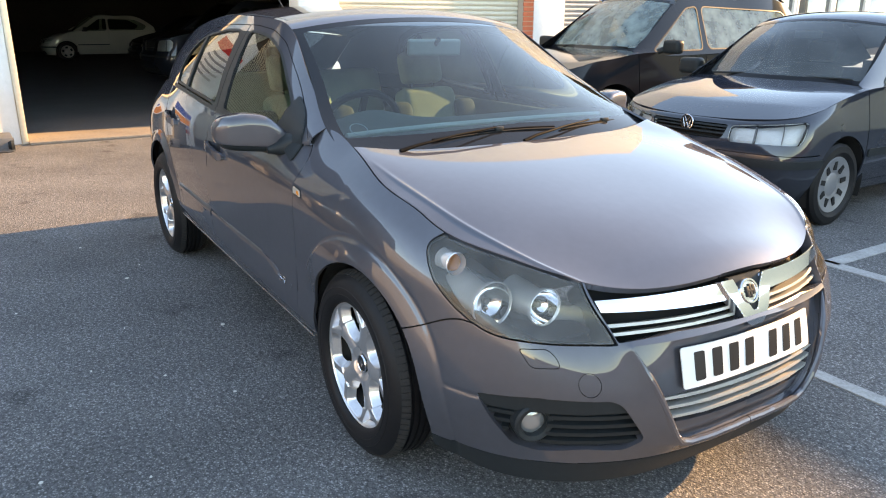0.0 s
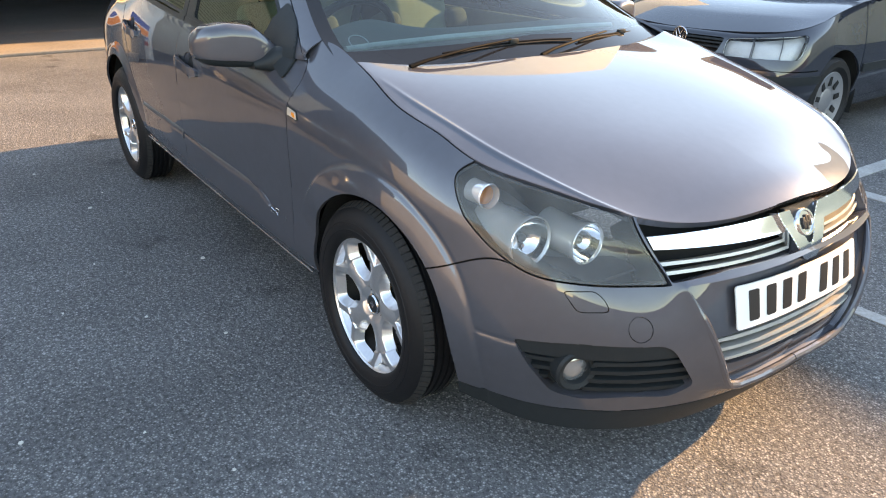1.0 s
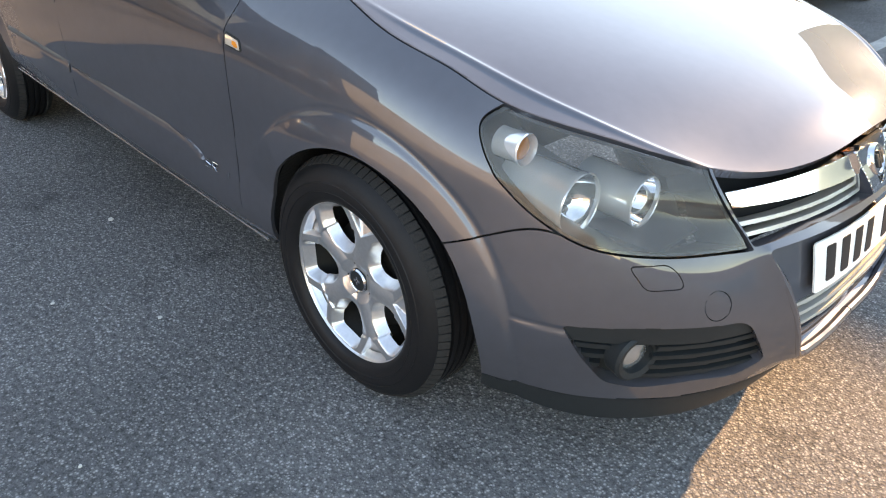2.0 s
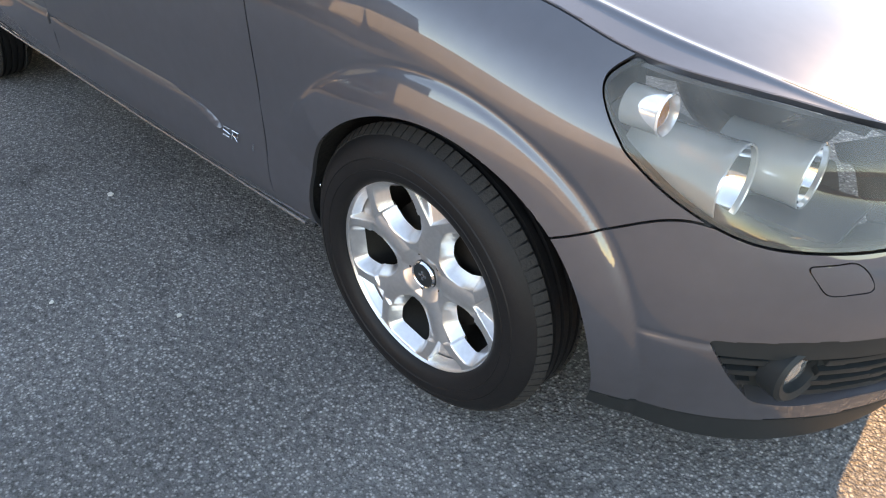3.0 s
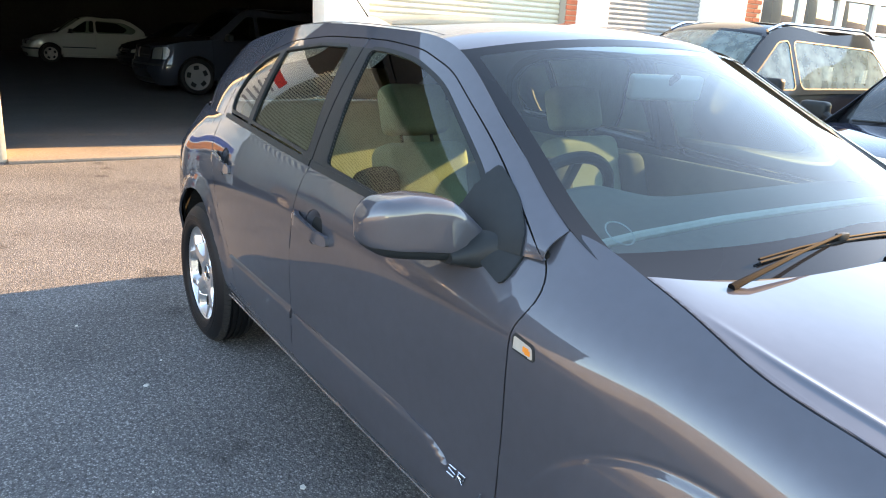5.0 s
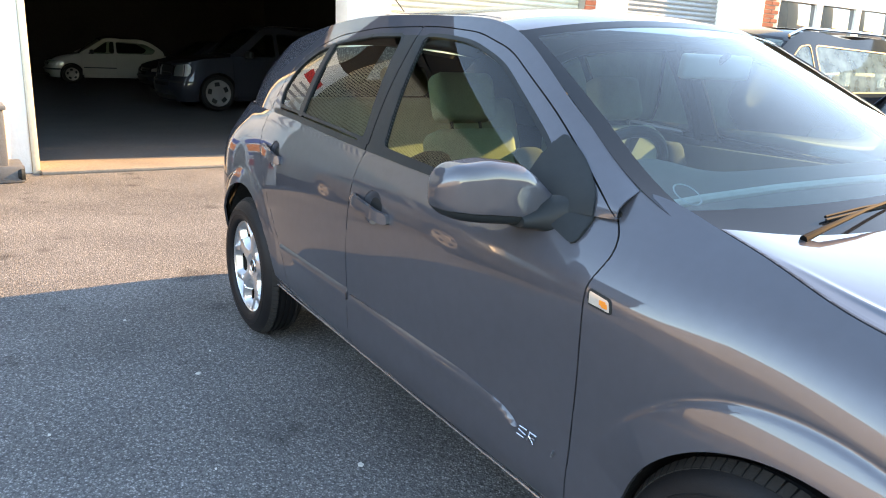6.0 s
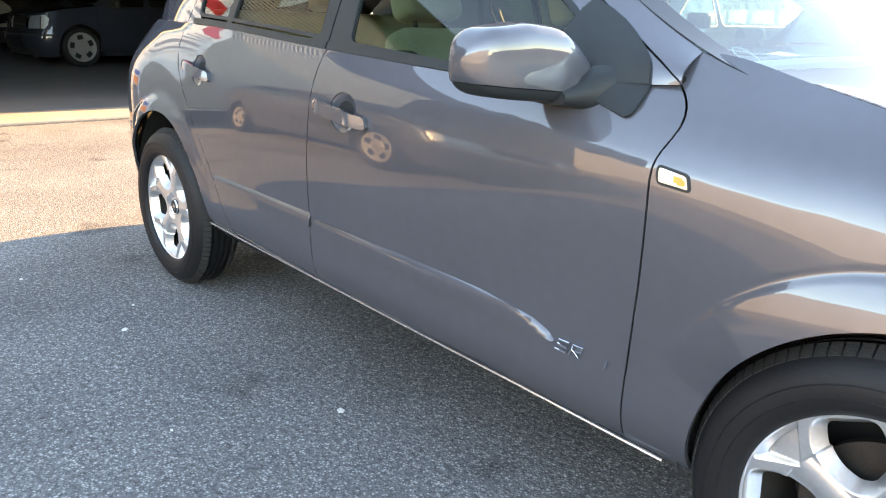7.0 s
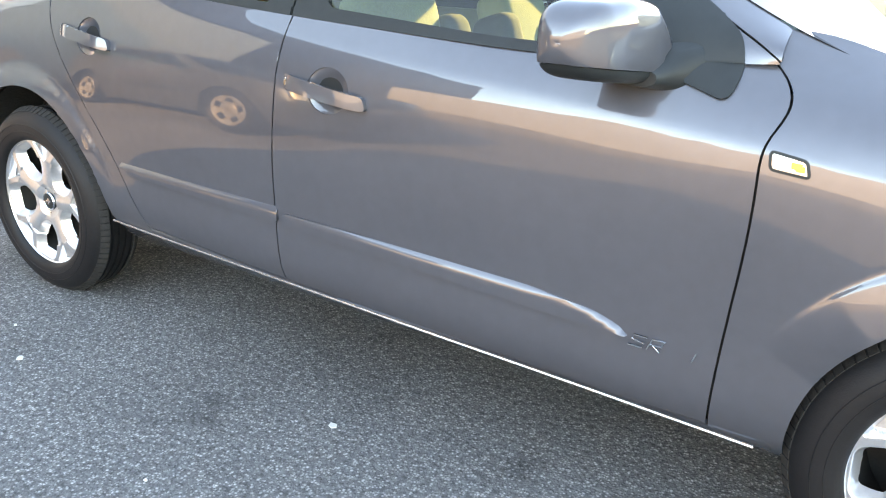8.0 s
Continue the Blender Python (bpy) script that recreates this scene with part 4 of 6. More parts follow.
for q in (.417, .389, .358):
    panel("grille_slat", [front.cut([in_sz(LOWGR, -.003), band(lambda w: q - .006 + .03 * w, lambda w: q + .006 + .02 * w)])], SILVER, grille, "thin silver slat", sides=BOTH, proud=-.012, depth=.03)
VEE = rounded([(-.104, .703, .006), (.104, .703, .006), (.040, .590, .01), (.024, .574, .008), (-.024, .574, .008), (-.040, .590, .01)], .01)
VEE_IN = rounded([(-.084, .75), (.084, .75), (.014, .622), (.007, .612), (-.007, .612), (-.014, .622)], .008)
panel("badge_shield", [front.cut([in_sz(VEE), minus(in_sz(VEE_IN))])], CHROME, grille, "chrome vee round the badge", sides=BOTH, proud=.015, depth=.034, lip=.002)
panel("badge_field", [front.cut([in_sz(VEE_IN, .003), lambda x, w, z, s, v: z - .708])], BLACK, grille, sides=BOTH, proud=.004)
bm = lathe([(0, .004), (.028, .003), (.030, .006), (.035, .006), (.037, .002), (.037, -.03)], axis="X", seg=40)
tilt = Matrix.Translation((.822, YC * .6, .668)) @ Matrix.Rotation(radians(-24), 4, "Y")
bmesh.ops.transform(bm, matrix=tilt, verts=bm.verts)
badge = part("badge", bm, CHROME, grille, "round chrome badge")
bm = bmesh.new()
for a, b, c, d in ((-.018, -.006, -.016, .014), (-.004, .005, -.02, .02), (.007, .019, -.012, .016), (-.02, .02, -.004, .004)):
    box(bm, .003, .008, a, b, c, d, .002, tilt)
part("badge_relief", bm, BLACK, badge)
plate = panel("number_plate", [front.cut([lambda x, w, z, s, v: outline(rounded([(-.26, .446), (.26, .446), (.26, .557), (-.26, .557)], .008), w, z)])], WHITE_PLATE, car, "white front number plate with dark characters", sides=BOTH, proud=.006, depth=.006)
INK = material("plate_ink", (0.012, 0.012, 0.013), rough=0.4)
for i, c in enumerate((-.205, -.145, -.085, -.025, .072, .134, .196)):
    side_ = -1 if c < 0 else 1
    for lo, hi in ((abs(c) - .017, abs(c) + .017),):
        panel("character_bar", [front.cut([(lambda a, b: lambda x, w, z, s, v: np.maximum.reduce([a - w, w - b, .463 - z, z - .541]))(max(lo, .002), hi)])], INK, plate, sides=(side_,), proud=.0075, depth=.003, lip=.0)
# fog lamps
for sd in (R, L):
    k = sd[0]
    m = Matrix.Translation((.660, float(across(.612, k)), .365)) @ Matrix.Rotation(k * radians(18), 4, "Z")
    bm = lathe([(.056, -.03), (.056, .006), (.050, .012), (.038, .008), (.034, -.012)], axis="X", seg=36)
    bmesh.ops.transform(bm, matrix=m, verts=bm.verts)
    fl = part("fog_lamp", bm, BLACK, bumper_ob, "round fog lamp in a black surround")
    bm = lathe([(0, .002), (.02, .0), (.036, -.008)], axis="X", seg=32)
    bmesh.ops.transform(bm, matrix=m, verts=bm.verts)
    part("fog_lens", bm, material("fog_glass", (.30, .32, .33), rough=.08, metal=.6, coat=1), fl)

# ---- side trim ----
strip_top = curve_of([(-2.165, .530), (-1.516, .518), (-1.128, .501), (-.828, .493), (-.69, .478), (-.61, .445)])
for sd in (R, L):
    k = sd[0]
    fd, rd = doors["f", sd], doors["r", sd]
    S1 = rounded([(-1.508, .510), (-1.128, .501), (-.828, .493), (-.69, .478), (-.635, .459, .01), (-.612, .441, .004), (-.74, .445), (-1.02, .456), (-1.508, .479)], .03)
    S2 = rounded([(-2.150, .530), (-1.524, .521), (-1.524, .480), (-2.128, .500)], .004)
    body = sheet_ring(1.85, 3.7, 0.008, .18, .40)
    panel("rubbing_strip", [body.cut([in_xz(S1)])], PAINT, fd, "body-coloured door moulding", sides=sd, proud=lambda P: .002 + .008 * np.clip((strip_top(P[:, 0]) - P[:, 2]) / .009, 0, 1), depth=.014, lip=.002)
    panel("rubbing_strip", [body.cut([in_xz(S2)])], PAINT, rd, "body-coloured door moulding", sides=sd, proud=lambda P: .002 + .008 * np.clip((strip_top(P[:, 0]) - P[:, 2]) / .009, 0, 1), depth=.014, lip=.002)
    for dr, cx_, cz_, sh in ((fd, -1.365, .824, side_f), (rd, -2.265, .872, side_r)):
        panel("handle_cup", [sh.cut([lambda x, w, z, s, v: -cup(cx_, cz_)(x, w, z, s, v) - .004])], PAINT, dr, sides=sd, proud=lambda P: -.004 - .016 * np.clip(1 - ((P[:, 0] - cx_) / .06) ** 2 - ((P[:, 2] - cz_) / .052) ** 2, 0, 1))
        HB = rounded([(cx_ - .118, cz_ + .027), (cx_ + .110, cz_ - .002), (cx_ + .117, cz_ - .033), (cx_, cz_ - .020), (cx_ - .118, cz_ - .006)], .010)
        fine = Sheet(ring(np.arange(2.3, 4.0, .0045), np.linspace(.52, .70, 40), False))
        h = panel("door_handle", [fine.cut([in_xz(HB)])], PAINT, dr, "body-coloured pull handle", sides=sd, proud=lambda P: .010 + .026 * np.clip(1 - ((P[:, 0] - cx_) / .122) ** 4, 0, 1), depth=.020, lip=.005)
        if dr is fd and k < 0:
            bm = lathe([(0, .002), (.006, .002), (.008, 0), (.008, -.01)], axis="Y", seg=20, centre=(0, 0, 0))
            bmesh.ops.transform(bm, matrix=Matrix.Translation((cx_ - .102, -.838 - .0215, cz_ + .011)) @ Matrix.Diagonal((1, -1, 1.5, 1)), verts=bm.verts)
            part("lock_barrel", bm, CHROME, h)
    # trim mark on the door foot
    for i, pts in enumerate(([(0, .02), (-.026, .02), (-.03, .012), (-.004, .008), (-.008, 0), (-.036, 0)], [(-.045, 0), (-.036, .02), (-.012, .02), (-.018, .010), (-.038, .010), (-.020, 0)], [(.0, 0), (.006, .016)])):
        ox = (-.594, -.548, -.508)[i]
        q3 = []
        for a, b in pts:
            xx, zz = ox + (a + .03) * 1.0 - .012, .430 + b * 1.15
            q3.append((xx, k * .8425, zz))
        part("trim_mark", tube(q3, .0021, 6), CHROME, fd, "slanted chrome trim mark")
    # side repeater
    RP = rounded([(-.428, .834), (-.372, .825), (-.364, .800), (-.424, .806)], .006)
    fl_fine = Sheet(ring(np.arange(1.62, 1.84, .004), np.linspace(.55, .68, 36), False))
    rp = panel("side_repeater", [fl_fine.cut([in_xz(RP, .003)])], BLACK, car, "side repeater lamp with amber bulb", sides=sd, proud=.003, depth=.01)
    panel("repeater_lens", [fl_fine.cut([in_xz(RP, -.002)])], material("repeater_lens", (.52, .48, .42), rough=.1, coat=1, metal=.3, vary=.1, vary_scale=40), rp, sides=sd, proud=.0065, depth=.004, lip=.003)
    panel("repeater_bulb", [fl_fine.cut([in_xz(rounded([(-.398, .825), (-.374, .820), (-.370, .806), (-.394, .809)], .004))])], AMBER, rp, sides=sd, proud=.0070, depth=.003)
    # fuel flap
    if k < 0:
        q_fine = sheet_ring(4.2, 4.75, .01, .35, .74)
        panel("fuel_flap", [q_fine.cut([lambda x, w, z, s, v: np.hypot(x + 2.93, z - .835) - .085, lambda x, w, z, s, v: .0815 - np.hypot(x + 2.93, z - .835)])], VOID, car, "round fuel flap outline", sides=sd, proud=.001, depth=.004)

# sky highlight along the lower edge of the doors, put in as a pale tube
SILL_GLEAM = material("sill_highlight", (0.42, 0.43, 0.45), rough=0.25, metal=0.8, vary=0.1)
for sd in (R, L):
    part("sill_gleam_line", tube([(x_, float(across(.815, sd[0])), z_ + .010) for x_, z_ in ((-.36, .272), (-.7, .281), (-1.1, .289), (-1.6, .302), (-2.0, .312), (-2.24, .320))], .0038, 8), SILL_GLEAM, car, "pale line for the sky highlight on the lower door edge")

# ---- mirrors ----
def mirror_sheet():
    t, a = 1 - (1 - np.linspace(0, 1, 56)) ** 1.6, np.linspace(0, math.tau, 81)
    tk = [0, .12, .35, .6, .85, 1.0]
    top = np.interp(t, [0, .06, .12, .30, .38, .6, .85, 1.0], [.975, .985, 1.004, 1.046, 1.054, 1.060, 1.050, 1.036])
    top = np.convolve(np.pad(top, 2, mode="edge"), np.ones(5) / 5, mode="valid")
    bot = spline(tk, np.array([.912, .913, .917, .922, .930, .938]), t)
    half = spline(tk, np.array([.045, .050, .058, .060, .058, .050]), t)
    taper = np.maximum(1 - np.clip((t - .78) / .22, 0, 1) ** 3, 0) ** .45      # rounded outer end
    mid = (top + bot) / 2
    top, bot = mid + (top - mid) * taper, mid + (bot - mid) * taper
    half = half * taper
    cx = np.interp(t, [0, .35, .7, 1], [-.670, -.692, -.718, -.745])
    w = .752 + .262 * t
    ca, sa = np.cos(a), np.sin(a)
    ex = lambda q: np.sign(q) * np.abs(q) ** .48
    P = np.zeros((len(a), len(t), 3))
    P[..., 0] = cx + half * ex(ca)[:, None]
    P[..., 1] = w
    P[..., 2] = (top + bot) / 2 + (top - bot) / 2 * ex(sa)[:, None]
    return P


MS = Sheet(mirror_sheet())
if MS.N[18, 20, 2] < 0:
    MS = Sheet(mirror_sheet()[:, ::-1])
zsp = lambda w: .935 + .085 * (w - .804)
in_cap = lambda w, z: np.maximum(.769 + (.987 - z) * .67 - w, zsp(w) - z)      # below zero on the painted cap
for sd in (R, L):
    k = sd[0]
    fd = doors["f", sd]
    mir = panel("door_mirror", [MS.cut([lambda x, w, z, s, v: -in_cap(w, z)])], BLACK, fd, "black lower mirror shell", sides=sd, depth=.004)
    panel("mirror_cap", [MS.cut([lambda x, w, z, s, v: in_cap(w, z) + .0022])], PAINT, mir, "body-coloured mirror cap", sides=sd, depth=.006, proud=.002)
    SAIL = rounded([(-.503, .945, .02), (-.513, 1.0, .03), (-.60, 1.062, .05), (-.705, 1.112, .015), (-.735, 1.04), (-.74, .955), (-.62, .93), (-.515, .897, .02)], .03)
    panel("mirror_foot", [house.cut([in_xz(SAIL), lambda x, w, z, s, v: z_belt(x) - .003 - z]), side_f.cut([in_xz(SAIL), lambda x, w, z, s, v: z - z_belt(x) - .001])], BLACK, fd, "black plastic mirror foot", sides=sd, proud=.010, depth=.014, lip=.004)
    arm, loops = bmesh.new(), []
    for w_, cx_, hx, z0, z1 in ((.748, -.585, .050, .886, .985), (.770, -.607, .052, .893, .990), (.792, -.632, .050, .902, .976), (.815, -.655, .047, .909, .958), (.85, -.672, .045, .914, .945)):
        loops.append([arm.verts.new((cx_ + hx * math.copysign(abs(math.cos(a)) ** .75, math.cos(a)), k * w_, (z0 + z1) / 2 + (z1 - z0) / 2 * math.copysign(abs(math.sin(a)) ** .75, math.sin(a)))) for a in np.linspace(0, math.tau, 25)[:-1]])
    for p_, q_ in zip(loops, loops[1:]):
        for i in range(24):
            arm.faces.new((p_[i], p_[(i + 1) % 24], q_[(i + 1) % 24], q_[i]))
    arm.faces.new(loops[0])
    arm.faces.new(loops[-1])
    part("mirror_arm", arm, BLACK, mir)

# ---- wipers, aerial, roof strips ----
WIPER = material("wiper_rubber", (0.006, 0.006, 0.006), rough=0.6, spec=0.05, vary=0.2, vary_scale=30)
def blade(name, pts, arm_pts):
    w = tagged(new(name), "black wiper arm resting at the foot of the screen", "")
    w.parent = car
    part("wiper_blade", tube(pts, .0032, 6), WIPER, w)
    part("wiper_rubber", tube([(x + .003, y, z - .006) for x, y, z in pts], .003, 5), VOID, w)
    part("wiper_arm", tube(arm_pts, [.008, .006, .004, .0032][:len(arm_pts)], 8), WIPER, w)
    c = pts[len(pts) // 2]
    part("wiper_clip", box(bmesh.new(), c[0] - .008, c[0] + .008, c[1] - .018, c[1] + .018, c[2] - .004, c[2] + .012, .004), BLACK, w)


blade("wiper", [(-.227, -.385, .985), (-.226, -.25, .994), (-.222, -.096, 1.000), (-.215, .04, 1.000), (-.209, .163, .995)], [(-.172, -.545, .966), (-.172, -.48, .980), (-.192, -.30, 1.000), (-.218, -.11, 1.010)])
blade("wiper", [(-.203, .19, .990), (-.226, .33, .993), (-.262, .48, .990), (-.303, .62, .982)], [(-.150, -.03, .962), (-.155, .03, .978), (-.190, .2, .996), (-.238, .37, 1.004)])
part("aerial", tube([(-2.55, 0, 1.40), (-2.70, 0, 1.50), (-2.92, 0, 1.64)], [.006, .003, .002], 6), BLACK, car, "thin black roof aerial")
for sd in (R, L):
    roof_strip = [(x_, sd[0] * (spline(k_top, np.array(G_TOP), np.array([-x_]))[0, 0] - .022), spline(k_top, np.array(G_TOP), np.array([-x_]))[0, 1] + .001) for x_ in np.arange(-1.17, -2.85, -.08)]
    part("roof_strip", tube(roof_strip, .005, 6), BLACK, car, "black roof seam strip")

# ---- cabin ----
CARPET = material("cabin_carpet", (0.025, 0.025, 0.025), rough=1.0, bump=0.5, scale=200)
boxed("cabin_floor", -2.7, -.35, -.70, .70, .24, .28, CARPET, car)
boxed("bulkhead", -.36, -.33, -.72, .72, .25, .93, CARPET, car)
boxed("rear_bulkhead", -2.95, -2.9, -.60, .60, .25, .98, CARPET, car)
for k in (-1, 1):
    boxed("door_card", -2.45, -.50, k * .745 - .012, k * .745 + .012, .30, .955, DASH, car, "grey door lining", bevel=.01)


def dash_sheet():
    y, u = np.linspace(-.70, .70, 57), np.linspace(0, 1, 30)
    prof = spline([0, .2, .45, .7, .85, 1], np.array([(-.33, .955), (-.45, .985), (-.62, .995), (-.76, .975), (-.82, .90), (-.80, .70)]), u)
    P = np.zeros((len(y), len(u), 3))
    P[..., 0], P[..., 1], P[..., 2] = prof[:, 0], y[:, None], prof[:, 1]
    hump = np.exp(-((y + .37) / .17) ** 2)[:, None] * np.exp(-((u - .68) / .16) ** 2)[None]
    P[..., 2] += .055 * hump
    return P


ds = Sheet(dash_sheet())
if ds.N[20, 10, 2] < 0:
    ds = Sheet(dash_sheet()[:, ::-1])
dash = panel("dashboard", [ds.cut([])], DASH, car, "dark grey dashboard", sides=L, depth=.02)
# the dashboard edge's light reflection, modelled as a pale tube
part("dash_reflection", tube([(-.432, -.62, .988), (-.445, -.5, .991), (-.462, -.2, .994), (-.464, .1, .994), (-.456, .45, .993), (-.445, .62, .990)], .011, 8), material("pale_dash_reflection", (.62, .62, .54), rough=.5, vary=.1), dash, "pale strip for the reflection of the dashboard edge")
wheel_m = Matrix.Translation((-.86, -.37, .94)) @ Matrix.Rotation(radians(-62), 4, "Y")
ring_pts = [wheel_m @ Vector((.185 * math.cos(a), .185 * math.sin(a), 0)) for a in np.linspace(0, math.tau, 49)[:-1]]
steer = part("steering_wheel", tube(ring_pts, .016, 10, closed=True), BLACK, car, "black leather steering wheel")
bm = bmesh.new()
box(bm, -.06, .06, -.07, .07, -.02, .03, .02, wheel_m)
for a in (0, 2.4, -2.4):
    box(bm, .02, .19, -.015, .015, -.008, .008, .005, wheel_m @ Matrix.Rotation(a, 4, "Z"))
part("wheel_boss", bm, BLACK, steer)


def cushion(name, x0, x1, y0, y1, z0, z1, m, mat, parent, label=""):
    bm = bmesh.new()
    bmesh.ops.create_grid(bm, x_segments=1, y_segments=1, size=.5)
    bm.clear()
    made = bmesh.ops.create_cube(bm, size=1.0)["verts"]
    for v_ in made:
        v_.co = Vector(((x0 + x1) / 2 + v_.co.x * (x1 - x0), (y0 + y1) / 2 + v_.co.y * (y1 - y0), (z0 + z1) / 2 + v_.co.z * (z1 - z0)))
    bmesh.ops.bevel(bm, geom=list(bm.edges), offset=min(x1 - x0, y1 - y0, z1 - z0) * .42, segments=5, profile=.6, affect="EDGES")
    bmesh.ops.transform(bm, matrix=m, verts=bm.verts)
    return part(name, bm, mat, parent, label)


DARK_CLOTH = material("dark_cloth", (0.05, 0.05, 0.048), rough=0.95, bump=0.5, scale=260, vary=0.15, vary_scale=10)
for y_ in (-.37, .37):
    base = Matrix.Translation((-1.08, y_, .36))
    back = Matrix.Translation((-1.36, y_, .46)) @ Matrix.Rotation(radians(-19), 4, "Y")
    seat = cushion("front_seat", -.26, .26, -.25, .25, 0, .16, base, SEAT, car, "beige cloth front seat")
    cushion("backrest", -.06, .07, -.17, .17, 0, .60, back, SEAT, seat)
    for b_ in (-1, 1):
        cushion("side_bolster", -.04, .11, b_ * .20 - .065, b_ * .20 + .065, .02, .52, back, DARK_CLOTH, seat)
    hr = cushion("headrest", -.045, .05, -.12, .12, .63, .80, back, SEAT, seat)
    for b_ in (-.06, .06):
        part("headrest_post", tube([back @ Vector((0, b_, .58)), back @ Vector((0, b_, .68))], .006, 8), BLACK, hr)
bench = cushion("rear_seat", -2.35, -1.85, -.62, .62, .42, .58, Matrix.Identity(4), SEAT, car, "beige cloth rear bench")
rb = Matrix.Translation((-2.42, 0, .52)) @ Matrix.Rotation(radians(-20), 4, "Y")
cushion("rear_backrest", -.06, .07, -.62, .62, 0, .58, rb, SEAT, bench)
for y_ in (-.36, .36):
    cushion("headrest", -.04, .045, -.12, .12, .60, .74, rb, SEAT, bench)
rvm = cushion("rear_view_mirror", -.016, .016, -.12, .12, -.035, .035, Matrix.Translation((-.84, 0, 1.275)) @ Matrix.Rotation(radians(-12), 4, "Z") @ Matrix.Rotation(radians(10), 4, "Y"), material("cream_plastic", (.55, .53, .44), rough=.4, vary=.08), car, "cream plastic interior mirror under the roof")
part("mirror_stem", tube([(-.80, 0, 1.31), (-.84, 0, 1.28)], .01, 8), BLACK, rvm)
CENTRED[0] = True
DISC = material("paper_disc", (.55, .58, .55), rough=.5)
bm = lathe([(.031, .0), (.033, .002), (.035, 0)], axis="X", seg=32)
bmesh.ops.transform(bm, matrix=Matrix.Translation((-.425, -.575, 1.010)) @ Matrix.Rotation(radians(-58), 4, "Y"), verts=bm.verts)
part("tax_disc", bm, DISC, car, "small round paper disc holder")

# ---- ground and buildings ----
def ground():
    bm = bmesh.new()
    n = 40
    vs = [[bm.verts.new((-300 + 600 * (i / n), -300 + 600 * (j / n), 0)) for j in range(n + 1)] for i in range(n + 1)]
    for i in range(n):
        for j in range(n):
            bm.faces.new((vs[i][j], vs[i + 1][j], vs[i + 1][j + 1], vs[i][j + 1]))
    g = part("ground", bm, ASPHALT)
    return tagged(g, "dark grey stony asphalt of a car park", "ground", kind="structure")


ground()
XW = -8.0


def structure(ob, label, category):
    return tagged(ob, label, category, kind="structure")


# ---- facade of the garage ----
# dark backing under pale ribs paints the cladding's light and shade bands
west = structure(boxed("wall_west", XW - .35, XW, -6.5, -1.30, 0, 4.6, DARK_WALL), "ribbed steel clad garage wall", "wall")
bm = bmesh.new()
for i in range(70):
    box(bm, XW, XW + .03, -6.48, -2.42, .3 + i * .060, .332 + i * .060, 0)
tagged(part("cladding_ribs", bm, SHUTTER, west, "pale ribs of the wall cladding", smooth=False), kind="stuff")
structure(boxed("wall_lintel", XW - .35, XW, -1.30, 10.4, 3.3, 6.2, WHITE_WALL), "white painted wall over the doorways", "wall")
structure(boxed("wall_pier", XW - .35, XW, 2.25, 2.85, 0, 3.3, WHITE_WALL), "white painted pier between the doorways", "wall")
structure(boxed("door_reveal", XW - .36, XW + .30, -1.30, -1.235, 0, 3.3, CREAM), "cream steel door frame at the garage opening", "frame")
structure(boxed("wall_pillar", XW, XW + .28, -2.4, -1.302, 0, 3.4, WHITE_WALL, bevel=.01), "white panelled pillar beside the garage opening", "pillar")
structure(boxed("threshold", XW - .35, XW + .45, -1.235, 2.25, 0, .035, KERB, bevel=.012), "worn concrete threshold of the garage", "threshold")


def brick_pier(name, y0, y1, top):
    ob = boxed(name, XW - .30, XW - .012, y0, y1, 0, top, material("mortar", (.35, .32, .28), rough=.95, bump=.4, scale=80))
    structure(ob, "red brick pier with pale joints", "wall")
    me = box(bmesh.new(), -.006, .012, -.105, .105, -.031, .031, .003)
    data = bpy.data.meshes.new("brick")
    me.to_mesh(data)
    me.free()
    data.materials.append(BRICK)
    for i in range(int(top / .075)):
        for j in range(max(1, round((y1 - y0) / .22))):
            off = .11 if i % 2 else 0
            y = y0 + .11 + .22 * j - off
            y = min(max(y, y0 + .105), y1 - .105)
            b = new("brick", data)
            b.parent, b.location = ob, (XW - .012, y, .04 + i * .075)
    return ob


def shutter(name, y0, y1, mat, label):
    ob = structure(boxed(name, XW - .22, XW - .16, y0, y1, 0, 3.3, mat), label, "shutter")
    bm = bmesh.new()
    prof = [(0, 0), (.018, .012), (.024, .034), (.018, .056), (0, .068)]
    a = [bm.verts.new((x, y0 + .01, z)) for x, z in prof]
    b = [bm.verts.new((x, y1 - .01, z)) for x, z in prof]
    for i in range(4):
        bm.faces.new((a[i], b[i], b[i + 1], a[i + 1]))
    data = bpy.data.meshes.new("slat")
    bmesh.ops.recalc_face_normals(bm, faces=bm.faces)
    bm.to_mesh(data)
    bm.free()
    data.materials.append(mat)
    for p in data.polygons:
        p.use_smooth = True
    for i in range(44):
        s = new("slat", data)
        s.parent, s.location = ob, (XW - .16, 0, .02 + i * .0745)
    return ob


GREY_SHUTTER = material("grey_shutter_steel", (0.30, 0.32, 0.34), rough=0.5, metal=0.2, vary=0.12, vary_scale=1.5)
shutter("roller_shutter_1", 2.87, 6.12, SHUTTER, "closed cream steel roller shutter with ribs")
brick_pier("brick_pier_1", 6.12, 6.34, 3.3)
structure(boxed("wall_pier_2", XW - .35, XW, 6.34, 7.0, 0, 3.3, WHITE_WALL), "white painted pier between the doorways", "wall")
shutter("roller_shutter_2", 7.02, 9.3, GREY_SHUTTER, "closed grey steel roller shutter with ribs")
structure(boxed("wall_pier_3", XW - .35, XW, 9.3, 10.4, 0, 3.3, WHITE_WALL), "white painted wall beside the shutter", "wall")
